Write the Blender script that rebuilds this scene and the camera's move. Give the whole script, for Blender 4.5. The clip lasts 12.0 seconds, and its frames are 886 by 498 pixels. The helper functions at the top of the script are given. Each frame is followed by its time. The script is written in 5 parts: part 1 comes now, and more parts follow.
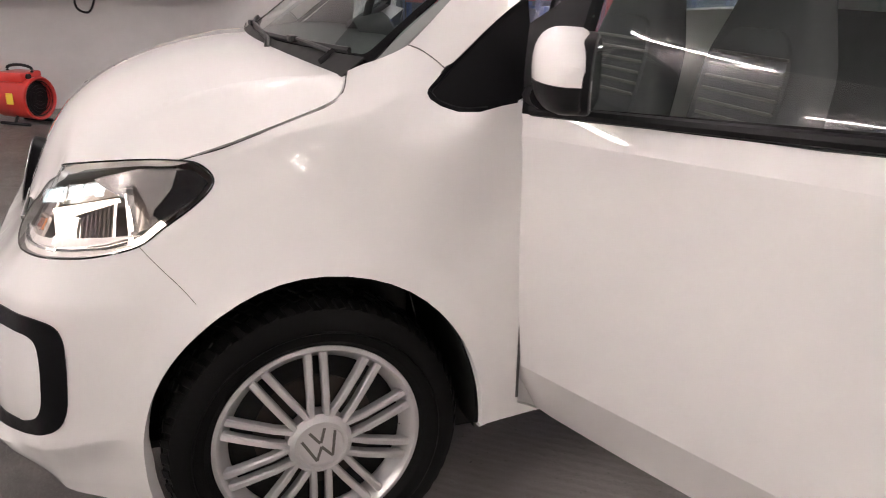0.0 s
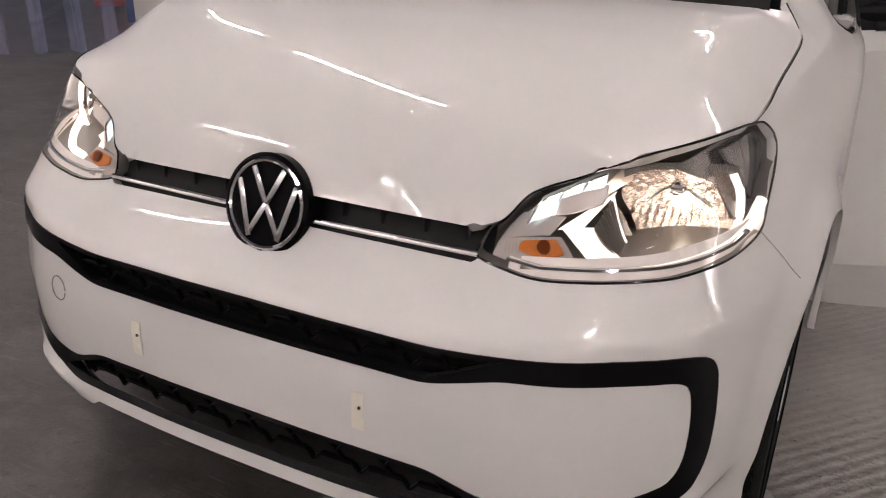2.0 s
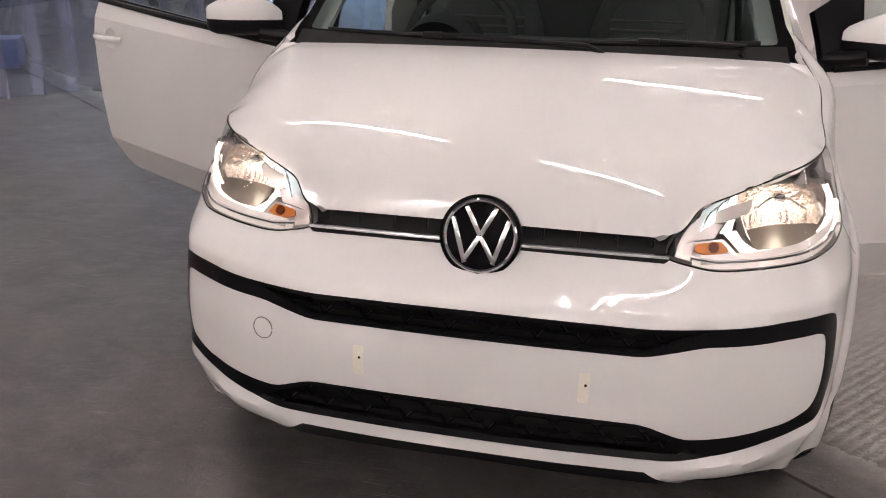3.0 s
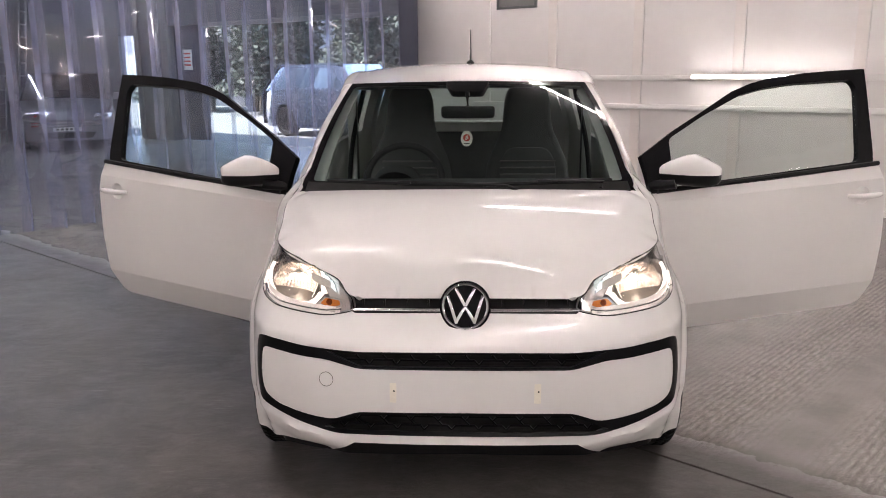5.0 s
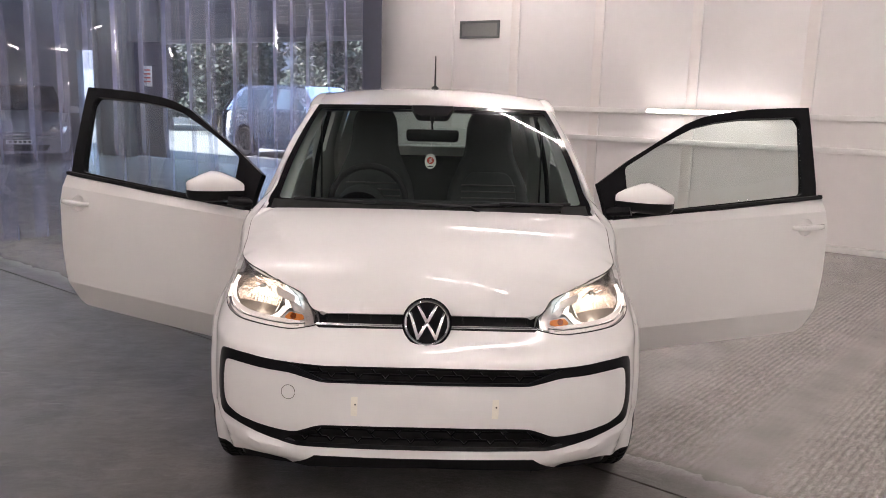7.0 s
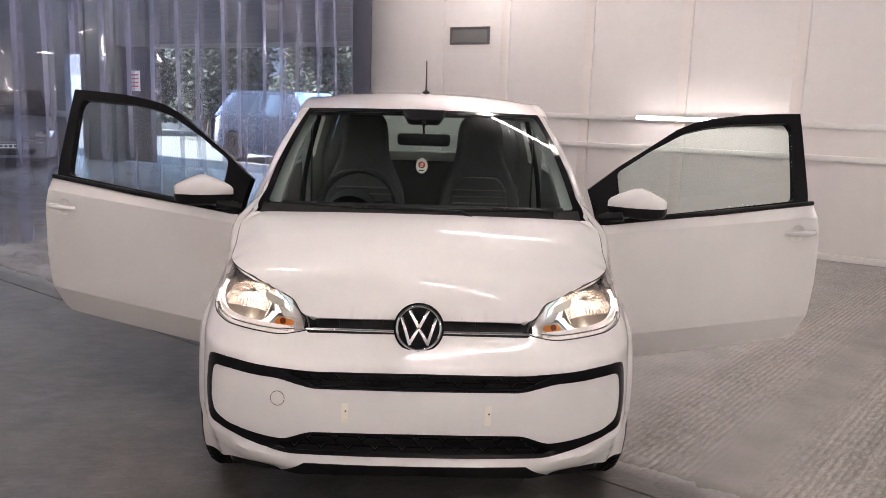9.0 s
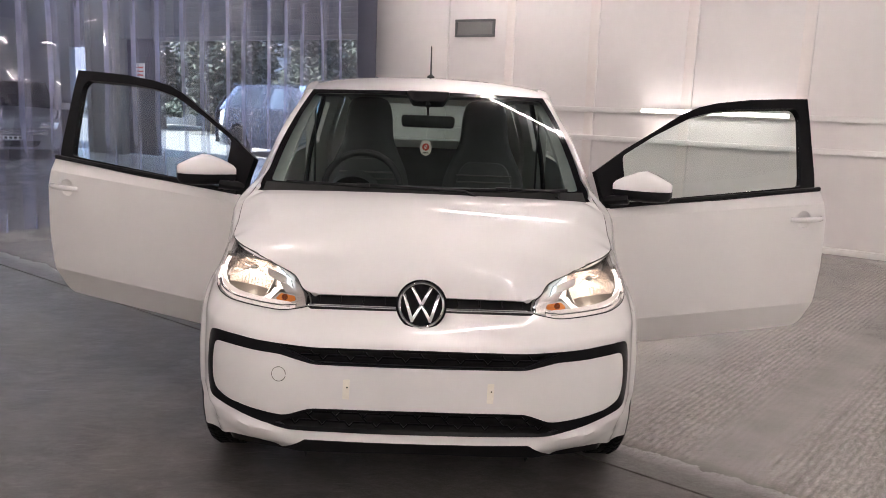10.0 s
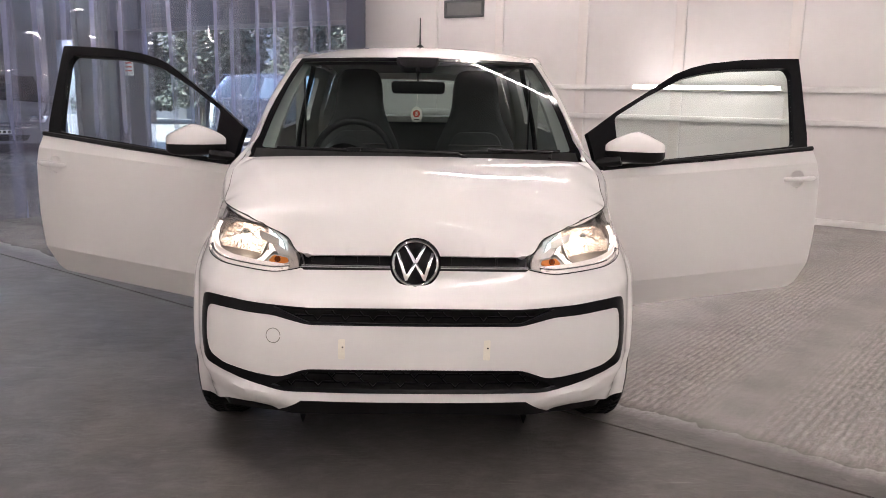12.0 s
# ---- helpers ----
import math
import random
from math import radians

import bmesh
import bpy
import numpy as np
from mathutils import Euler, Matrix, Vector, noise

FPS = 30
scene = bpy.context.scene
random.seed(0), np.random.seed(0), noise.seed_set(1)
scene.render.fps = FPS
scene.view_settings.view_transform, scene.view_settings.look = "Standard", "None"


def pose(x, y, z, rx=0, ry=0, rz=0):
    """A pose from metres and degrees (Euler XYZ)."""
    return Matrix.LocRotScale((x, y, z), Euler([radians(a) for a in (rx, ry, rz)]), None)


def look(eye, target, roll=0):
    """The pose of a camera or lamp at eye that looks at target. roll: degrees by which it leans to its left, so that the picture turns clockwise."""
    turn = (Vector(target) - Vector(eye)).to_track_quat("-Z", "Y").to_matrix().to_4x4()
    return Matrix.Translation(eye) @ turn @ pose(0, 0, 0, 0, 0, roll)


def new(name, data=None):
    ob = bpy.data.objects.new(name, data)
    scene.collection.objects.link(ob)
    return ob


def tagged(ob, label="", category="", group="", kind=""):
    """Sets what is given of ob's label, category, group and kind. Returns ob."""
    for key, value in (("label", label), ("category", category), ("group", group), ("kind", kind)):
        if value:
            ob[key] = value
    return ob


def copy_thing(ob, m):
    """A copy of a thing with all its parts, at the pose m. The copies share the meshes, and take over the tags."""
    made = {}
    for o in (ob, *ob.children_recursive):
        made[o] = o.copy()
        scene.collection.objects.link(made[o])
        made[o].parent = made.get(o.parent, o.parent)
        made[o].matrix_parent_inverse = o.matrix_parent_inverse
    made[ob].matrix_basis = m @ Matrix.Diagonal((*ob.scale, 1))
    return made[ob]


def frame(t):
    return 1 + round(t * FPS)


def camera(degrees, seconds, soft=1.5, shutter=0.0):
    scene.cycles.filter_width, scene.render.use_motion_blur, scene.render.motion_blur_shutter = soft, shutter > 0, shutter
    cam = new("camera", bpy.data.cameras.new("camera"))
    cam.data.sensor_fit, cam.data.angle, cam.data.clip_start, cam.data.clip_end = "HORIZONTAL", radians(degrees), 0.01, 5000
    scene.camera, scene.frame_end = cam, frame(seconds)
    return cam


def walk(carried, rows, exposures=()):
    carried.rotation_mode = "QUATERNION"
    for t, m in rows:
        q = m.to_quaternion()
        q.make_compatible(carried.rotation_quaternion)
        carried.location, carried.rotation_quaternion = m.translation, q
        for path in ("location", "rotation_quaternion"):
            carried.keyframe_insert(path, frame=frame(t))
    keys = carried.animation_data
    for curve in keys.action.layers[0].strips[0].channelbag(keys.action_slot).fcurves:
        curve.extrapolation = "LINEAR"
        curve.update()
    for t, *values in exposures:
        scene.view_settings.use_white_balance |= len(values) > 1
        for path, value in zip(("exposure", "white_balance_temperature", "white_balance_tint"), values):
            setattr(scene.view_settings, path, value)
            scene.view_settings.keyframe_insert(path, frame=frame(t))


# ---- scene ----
cam = camera(57.48, 12.0, 0.9, 0.15)
PATH = [
    (0, 2.088, 0.293, 1.152, 70.74, -1.02, 69.26),
    (0.5, 1.731, 0.009, 1.147, 69.49, -1.37, 59.04),
    (1, 1.424, -0.287, 1.158, 69.04, -0.63, 44.58),
    (1.5, 1.096, -0.578, 1.125, 68.01, 0.65, 35.81),
    (2, 0.797, -0.880, 1.110, 67.23, -0.78, 27.87),
    (2.5, 0.532, -1.174, 1.159, 67.58, -1.68, 19.94),
    (3, 0.254, -1.414, 1.219, 69.11, -0.74, 12.92),
    (3.2, 0.167, -1.522, 1.247, 69.88, -0.79, 10.20),
    (4.8, 0.043, -2.340, 1.398, 76.30, 0.75, 1.98),
    (5, 0.025, -2.405, 1.410, 77.54, 0.43, 2.10),
    (5.5, -0.002, -2.468, 1.404, 79.25, -0.34, 1.58),
    (6, -0.007, -2.484, 1.400, 79.32, -0.36, 0.84),
    (6.5, -0.004, -2.492, 1.399, 79.22, -0.81, 0.14),
    (7, 0.002, -2.481, 1.400, 79.40, -1.61, -0.67),
    (9, -0.009, -2.451, 1.386, 79.91, -1.91, -1.44),
    (9.5, -0.006, -2.447, 1.354, 79.80, -1.89, -1.11),
    (10, -0.005, -2.444, 1.314, 79.79, -2.28, -1.11),
    (10.5, 0.003, -2.448, 1.272, 80.42, -2.16, -1.29),
    (11, 0.001, -2.450, 1.235, 80.05, -1.78, -1.22),
    (11.5, 0.002, -2.449, 1.218, 79.43, -1.15, -1.30),
    (12, 0.002, -2.446, 1.207, 79.16, -1.05, -1.73),
]
walk(cam, [(t, pose(x, y, z, rx, ry, rz)) for t, x, y, z, rx, ry, rz in PATH],
     [(0, 3.86), (0.5, 3.68), (1.0, 3.52), (1.5, 3.38), (2.0, 3.18), (2.5, 3.26), (3.2, 3.46), (5.0, 3.48), (10.0, 3.48), (11.5, 3.57), (12, 3.59)])

# ---- world and light ----
world = bpy.data.worlds.new("world")
scene.world = world
world.use_nodes = True
_n = world.node_tree.nodes
_sky = _n.new("ShaderNodeTexSky")
_sky.sky_type, _sky.sun_disc = "NISHITA", False
_sky.sun_elevation, _sky.sun_rotation = radians(58), radians(-92.7)
world.node_tree.links.new(_sky.outputs[0], _n["Background"].inputs[0])
_n["Background"].inputs[1].default_value = 0.15
_sun = new("sun", bpy.data.lights.new("sun", "SUN"))
_sun.data.energy, _sun.data.angle, _sun.data.color = 4.0, radians(0.6), (1.0, 0.96, 0.9)
_sun.matrix_world = look((-22.5, -1.05, 36), (0, 0, 0))

TUBE_POWER = 14.0


# ---- materials ----
def material(name, color, rough=0.5, metal=0.0, vary=0.08, scale=6.0, bump=0.0, bump_scale=60.0, coat=0.0, spec=0.5, emit=None, strength=0.0):
    """A node material: colour varied at two scales, fine relief, gloss varied by wear."""
    m = bpy.data.materials.new(name)
    m.use_nodes = True
    nt = m.node_tree
    b = nt.nodes["Principled BSDF"]
    b.inputs["Roughness"].default_value, b.inputs["Metallic"].default_value = rough, metal
    b.inputs["Coat Weight"].default_value, b.inputs["Coat Roughness"].default_value = coat, 0.012
    b.inputs["Specular IOR Level"].default_value = spec
    co = nt.nodes.new("ShaderNodeTexCoord")
    if vary > 0:
        big, small, mix1, ramp = (nt.nodes.new(k) for k in ("ShaderNodeTexNoise", "ShaderNodeTexNoise", "ShaderNodeMix", "ShaderNodeMix"))
        big.inputs["Scale"].default_value, small.inputs["Scale"].default_value = scale * 0.25, scale * 3
        big.inputs["Detail"].default_value = small.inputs["Detail"].default_value = 5
        for k in (big, small):
            nt.links.new(co.outputs["Object"], k.inputs["Vector"])
        mix1.data_type = "FLOAT"
        mix1.inputs[0].default_value = 0.45
        nt.links.new(big.outputs["Fac"], mix1.inputs[2])
        nt.links.new(small.outputs["Fac"], mix1.inputs[3])
        ramp.data_type = "RGBA"
        ramp.inputs[6].default_value = (*[max(0, c * (1 - 2.2 * vary)) for c in color], 1)
        ramp.inputs[7].default_value = (*[min(1, c * (1 + 2.2 * vary)) for c in color], 1)
        nt.links.new(mix1.outputs[0], ramp.inputs[0])
        nt.links.new(ramp.outputs[2], b.inputs["Base Color"])
        mr = nt.nodes.new("ShaderNodeMapRange")
        mr.inputs[3].default_value, mr.inputs[4].default_value = rough * 0.8, min(1, rough * 1.25)
        nt.links.new(small.outputs["Fac"], mr.inputs[0])
        nt.links.new(mr.outputs[0], b.inputs["Roughness"])
    else:
        b.inputs["Base Color"].default_value = (*color, 1)
    if bump > 0:
        tex, bp = nt.nodes.new("ShaderNodeTexNoise"), nt.nodes.new("ShaderNodeBump")
        tex.inputs["Scale"].default_value, tex.inputs["Detail"].default_value = bump_scale, 6
        bp.inputs["Strength"].default_value, bp.inputs["Distance"].default_value = bump, 0.01
        nt.links.new(co.outputs["Object"], tex.inputs["Vector"])
        nt.links.new(tex.outputs["Fac"], bp.inputs["Height"])
        nt.links.new(bp.outputs[0], b.inputs["Normal"])
    if emit:
        b.inputs["Emission Color"].default_value, b.inputs["Emission Strength"].default_value = (*emit, 1), strength
    return m


def pane(name, tint=(0.9, 0.95, 0.93), rough=0.0, ior=1.5, milk=0.0, milk_color=(0.8, 0.85, 0.9), vary=0.0):
    """Thin glass or clear plastic: see-through, with gloss after Fresnel and some milkiness."""
    m = bpy.data.materials.new(name)
    m.use_nodes = True
    nt = m.node_tree
    nt.nodes.remove(nt.nodes["Principled BSDF"])
    t, g, lw, mx = (nt.nodes.new(k) for k in ("ShaderNodeBsdfTransparent", "ShaderNodeBsdfGlossy", "ShaderNodeLayerWeight", "ShaderNodeMixShader"))
    pw, fr = nt.nodes.new("ShaderNodeMath"), nt.nodes.new("ShaderNodeMapRange")
    lw.inputs[0].default_value = 0.5
    pw.operation, pw.inputs[1].default_value = "POWER", 5.0
    nt.links.new(lw.outputs["Facing"], pw.inputs[0])
    nt.links.new(pw.outputs[0], fr.inputs[0])
    t.inputs[0].default_value = (*tint, 1)
    g.inputs["Roughness"].default_value = rough
    fr.inputs[3].default_value, fr.inputs[4].default_value = 1.6 * ((ior - 1) / (ior + 1)) ** 2, 1.0
    nt.links.new(fr.outputs[0], mx.inputs[0])
    base = t.outputs[0]
    if milk > 0:
        d, m2 = nt.nodes.new("ShaderNodeBsdfDiffuse"), nt.nodes.new("ShaderNodeMixShader")
        d.inputs[0].default_value = (*milk_color, 1)
        m2.inputs[0].default_value = milk
        if vary > 0:
            no, mr = nt.nodes.new("ShaderNodeTexNoise"), nt.nodes.new("ShaderNodeMapRange")
            no.inputs["Scale"].default_value = 1.7
            mr.inputs[1].default_value, mr.inputs[2].default_value = 0.35, 0.7
            mr.inputs[3].default_value, mr.inputs[4].default_value = milk * (1 - vary), milk * (1 + vary)
            nt.links.new(no.outputs["Fac"], mr.inputs[0])
            nt.links.new(mr.outputs[0], m2.inputs[0])
        nt.links.new(t.outputs[0], m2.inputs[1])
        back, both_ways = nt.nodes.new("ShaderNodeBsdfTranslucent"), nt.nodes.new("ShaderNodeMixShader")
        back.inputs[0].default_value = (*milk_color, 1)
        both_ways.inputs[0].default_value = .35
        nt.links.new(d.outputs[0], both_ways.inputs[1])
        nt.links.new(back.outputs[0], both_ways.inputs[2])
        nt.links.new(both_ways.outputs[0], m2.inputs[2])
        base = m2.outputs[0]
    nt.links.new(base, mx.inputs[1])
    nt.links.new(g.outputs[0], mx.inputs[2])
    nt.links.new(mx.outputs[0], nt.nodes["Material Output"].inputs[0])
    return m


def floor_material():
    """Grey painted concrete: patchy, stained and scuffed, with tamped ridges over the bay beside the car, whose shine
    is put into its colour.
    """
    m = bpy.data.materials.new("painted_concrete")
    m.use_nodes = True
    nt = m.node_tree
    b = nt.nodes["Principled BSDF"]
    geo = nt.nodes.new("ShaderNodeNewGeometry")

    def noise_at(scale, detail=6, rough=.6, stretch=None, turn=0):
        t = nt.nodes.new("ShaderNodeTexNoise")
        t.inputs["Scale"].default_value, t.inputs["Detail"].default_value, t.inputs["Roughness"].default_value = scale, detail, rough
        if stretch:
            turned, drawn = nt.nodes.new("ShaderNodeMapping"), nt.nodes.new("ShaderNodeMapping")
            turned.inputs["Rotation"].default_value, drawn.inputs["Scale"].default_value = (0, 0, radians(turn)), stretch
            nt.links.new(geo.outputs["Position"], turned.inputs["Vector"])
            nt.links.new(turned.outputs[0], drawn.inputs["Vector"])
            nt.links.new(drawn.outputs[0], t.inputs["Vector"])
        else:
            nt.links.new(geo.outputs["Position"], t.inputs["Vector"])
        return t.outputs["Fac"]

    def ranged(src, a, b_, c, d):
        r = nt.nodes.new("ShaderNodeMapRange")
        for i, v in enumerate((a, b_, c, d)):
            r.inputs[i + 1].default_value = v
        nt.links.new(src, r.inputs[0])
        return r.outputs[0]

    def mixed(fac, a, b_):
        x = nt.nodes.new("ShaderNodeMix")
        x.data_type = "RGBA"
        nt.links.new(fac, x.inputs[0])
        for i, v in ((6, a), (7, b_)):
            if isinstance(v, tuple):
                x.inputs[i].default_value = (*v, 1)
            else:
                nt.links.new(v, x.inputs[i])
        return x.outputs[2]

    def math_of(op, a, b_):
        x = nt.nodes.new("ShaderNodeMath")
        x.operation = op
        for i, v in ((0, a), (1, b_)):
            if isinstance(v, float):
                x.inputs[i].default_value = v
            else:
                nt.links.new(v, x.inputs[i])
        return x.outputs[0]
    col = mixed(ranged(noise_at(.9, 5), .30, .70, 0, 1), (.092, .085, .078), (.126, .117, .108))
    col = mixed(ranged(noise_at(2.6, 6, .6), .40, .66, 0, .85), col, (.052, .047, .044))
    col = mixed(ranged(noise_at(7.5, 7, .65, (1, 1.6, 1)), .46, .72, 0, .75), col, (.175, .162, .150))
    col = mixed(ranged(noise_at(17, 5, .65), .50, .72, 0, .45), col, (.072, .056, .048))
    col = mixed(ranged(noise_at(48, 3, .5), .62, .70, 0, .5), col, (.030, .024, .022))
    col = mixed(ranged(noise_at(95, 3, .6), .63, .70, 0, .5), col, (.30, .28, .26))
    scratch = math_of("MULTIPLY", ranged(noise_at(5.0, 4, .6, (1, 30, 1)), .60, .66, 0, .7), ranged(noise_at(4.0, 5, .6), .50, .62, 0, 1))
    col = mixed(scratch, col, (.30, .28, .26))
    b.inputs["Specular IOR Level"].default_value = .7
    mp, wave = (nt.nodes.new(k) for k in ("ShaderNodeMapping", "ShaderNodeTexWave"))
    nt.links.new(geo.outputs["Position"], mp.inputs["Vector"])
    mp.inputs["Rotation"].default_value = (0, 0, radians(41))
    nt.links.new(mp.outputs[0], wave.inputs["Vector"])
    wave.bands_direction = "X"
    wave.inputs["Scale"].default_value, wave.inputs["Distortion"].default_value = 10.5, 2.2
    wave.inputs["Detail"].default_value, wave.inputs["Detail Scale"].default_value, wave.inputs["Detail Roughness"].default_value = 3, 5.0, .7

    def along(direction):
        dot = nt.nodes.new("ShaderNodeVectorMath")
        dot.operation = "DOT_PRODUCT"
        dot.inputs[1].default_value = direction
        nt.links.new(geo.outputs["Position"], dot.inputs[0])
        return dot.outputs["Value"]
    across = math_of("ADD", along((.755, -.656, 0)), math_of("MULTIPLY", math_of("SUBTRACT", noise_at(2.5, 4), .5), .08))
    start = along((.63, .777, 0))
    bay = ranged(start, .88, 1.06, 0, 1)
    lanes = math_of("MAXIMUM", ranged(across, .36, .56, 1, 0), ranged(across, .66, .86, 0, 1))
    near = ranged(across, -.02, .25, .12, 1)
    ridged = math_of("MULTIPLY", math_of("MULTIPLY", bay, math_of("MULTIPLY", math_of("MAXIMUM", lanes, .10), near)), ranged(noise_at(14, 5, .7), .34, .62, .30, 1))
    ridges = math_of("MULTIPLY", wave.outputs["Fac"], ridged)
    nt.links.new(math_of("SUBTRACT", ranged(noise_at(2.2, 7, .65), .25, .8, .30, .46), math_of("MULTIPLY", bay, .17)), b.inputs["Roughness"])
    # paler concrete, raised further for reflected light; flecks paint glints, grooves the ridges' shade
    bay_sheen = mixed(ranged(noise_at(3.2, 6, .6), .35, .70, 0, 1), (.35, .326, .306), (.265, .246, .231))
    bay_sheen = mixed(math_of("MULTIPLY", math_of("MULTIPLY", lanes, near), ranged(noise_at(18, 6, .7, (3.2, 1, 1), 41), .40, .64, .1, .6)), bay_sheen, (.66, .62, .58))
    bay_sheen = mixed(math_of("MULTIPLY", ridged, ranged(wave.outputs["Fac"], .08, .42, .42, 0)), bay_sheen, (.14, .130, .122))
    bay_sheen = mixed(ranged(noise_at(70, 3, .6), .65, .71, 0, .7), bay_sheen, (.10, .092, .086))
    nt.links.new(mixed(math_of("MULTIPLY", bay, .96), col, bay_sheen), b.inputs["Base Color"])
    bp, bp2 = nt.nodes.new("ShaderNodeBump"), nt.nodes.new("ShaderNodeBump")
    bp.inputs["Strength"].default_value, bp.inputs["Distance"].default_value = 1.0, .010
    nt.links.new(ridges, bp.inputs["Height"])
    bp2.inputs["Strength"].default_value, bp2.inputs["Distance"].default_value = .7, .006
    nt.links.new(noise_at(30, 8, .75), bp2.inputs["Height"])
    nt.links.new(bp.outputs[0], bp2.inputs["Normal"])
    nt.links.new(bp2.outputs[0], b.inputs["Normal"])
    return m


PAINT = material("white_paint", (0.78, 0.765, 0.75), 0.5, vary=0.012, scale=2, coat=1.0, spec=0.08)
PAINT_FAR = material("navy_paint", (0.075, 0.09, 0.135), 0.26, metal=0.8, vary=0.03, coat=1.0)
PAINT_DARK = material("graphite_paint", (0.16, 0.16, 0.18), 0.3, metal=0.6, vary=0.03, coat=1.0)
BLACK = material("black_plastic", (0.006, 0.006, 0.007), 0.42, vary=0.1, scale=20, bump=0.06, bump_scale=900, spec=0.2)
BLACK_GLOSS = material("gloss_black", (0.006, 0.006, 0.007), 0.08, vary=0.0)
TRIM = material("satin_dark_trim", (0.004, 0.004, 0.005), 0.36, vary=0.08, scale=12, bump=0.05, bump_scale=700, spec=0.12)
BADGE = material("badge_black", (0.003, 0.003, 0.004), 0.35, vary=0.0, spec=0.08)
DARK = material("dark_liner", (0.004, 0.004, 0.004), 0.85, vary=0.1)
RUBBER = material("tyre_rubber", (0.006, 0.006, 0.006), 0.55, vary=0.15, scale=14, bump=0.15, bump_scale=300, spec=0.08)
IRON = material("rusty_iron", (0.045, 0.036, 0.030), 0.6, metal=0.4, vary=0.3, scale=30)
GAP = material("panel_gap", (0.055, 0.053, 0.052), 0.8, vary=0.1)
SILVER = material("wheel_silver", (0.66, 0.65, 0.65), 0.30, metal=0.6, vary=0.05, scale=10, bump=0.02, bump_scale=500)
CHROME = material("chrome", (0.86, 0.86, 0.87), 0.06, metal=1.0, vary=0.02)
REFLECTOR = material("reflector_chrome", (0.66, 0.58, 0.55), 0.18, metal=0.8, vary=0.15, scale=60, bump=0.8, bump_scale=60)
LAMP_CLEAR = material("lamp_bright_trim", (0.80, 0.73, 0.69), 0.22, metal=0.55, vary=0.06, scale=50)
LAMP_SATIN = material("lamp_satin", (0.42, 0.40, 0.385), 0.24, metal=0.75, vary=0.08, scale=30)
LAMP_BODY = material("lamp_grey", (0.15, 0.14, 0.132), 0.3, metal=0.3, vary=0.08, scale=20)
GLOW = material("lit_bar", (0.9, 0.9, 0.9), 0.3, vary=0, emit=(1.0, 0.80, 0.65), strength=0.14)
GLOW_SOFT = material("lit_strip", (0.9, 0.9, 0.9), 0.3, vary=0, emit=(1.0, 0.82, 0.70), strength=0.22)
# clear lens rim, made to glow faintly in place of caught bulb light
LIT_RIM = material("lit_rim", (0.70, 0.65, 0.62), 0.25, vary=0.05, scale=40, coat=0.6, emit=(1.0, 0.86, 0.78), strength=0.022)
BULB = material("lit_bulb", (0.9, 0.9, 0.9), 0.3, vary=0, emit=(1.0, 0.84, 0.66), strength=1.0)
LED = material("led_cool", (0.8, 0.9, 0.95), 0.12, metal=0.8, vary=0.1, scale=90, bump=0.5, bump_scale=140, emit=(0.78, 0.95, 1.0), strength=0.13)
AMBER_BULB = material("amber_bulb", (0.16, 0.03, 0.006), 0.15, vary=0.1, scale=60, coat=0.8)
# the indicator is off; a faint glow is put into its amber cup
AMBER = material("amber_plastic", (0.50, 0.15, 0.03), 0.2, vary=0.2, scale=90, coat=0.6, emit=(1.0, 0.36, 0.06), strength=0.008)
LENS = pane("lamp_lens", (0.97, 0.97, 0.97), 0.0, 1.45)
GLASS = pane("window_glass", (0.80, 0.88, 0.85), 0.0, 1.5)
GLASS_SCREEN = pane("screen_glass", (0.62, 0.72, 0.69), 0.0, 1.5)
# reflects far more than glass does, to give the windows sky glare
GLASS_SKY = pane("sky_glare_glass", (0.12, 0.13, 0.14), 0.0, 6.0)
GLASS_DARK = pane("privacy_glass", (0.10, 0.11, 0.11), 0.0, 1.5)
PVC = pane("clear_pvc", (0.90, 0.92, 0.98), 0.0, 1.62, milk=0.11, milk_color=(0.60, 0.64, 0.95), vary=0.4)
# milkier margins put the paleness of two overlapping layers into the material
PVC_EDGE = pane("milky_edge_pvc", (0.86, 0.89, 0.98), 0.0, 1.62, milk=0.33, milk_color=(0.66, 0.69, 0.97), vary=0.3)
MIRROR = material("mirror_glass", (0.8, 0.82, 0.84), 0.02, metal=1.0, vary=0)
FABRIC = material("seat_fabric", (0.085, 0.086, 0.088), 0.9, vary=0.15, scale=40, bump=0.3, bump_scale=700)
DASH = material("dash_plastic", (0.013, 0.014, 0.015), 0.6, vary=0.1, scale=30, bump=0.15, bump_scale=500)
LINING = material("roof_lining", (0.30, 0.31, 0.30), 0.9, vary=0.06, scale=30)
PAPER = material("printed_card", (0.82, 0.78, 0.72), 0.7, vary=0.03)
RED = material("red_print", (0.55, 0.05, 0.03), 0.6, vary=0.05)
TAPE = material("tape", (0.84, 0.79, 0.70), 0.55, vary=0.1, scale=40)
FLOOR = floor_material()
WALL = material("wall_panel_white", (0.72, 0.69, 0.675), 0.42, vary=0.035, scale=2.5, bump=0.03, bump_scale=30)
SEALANT = material("cream_sealant", (0.735, 0.690, 0.660), 0.32, vary=0.05, scale=3, bump=0.04, bump_scale=40)
WALL_OLD = material("wall_grey", (0.50, 0.49, 0.485), 0.6, vary=0.10, scale=2.5, bump=0.08, bump_scale=40)
CEILING = material("ceiling_grey", (0.10, 0.10, 0.105), 0.7, vary=0.05)
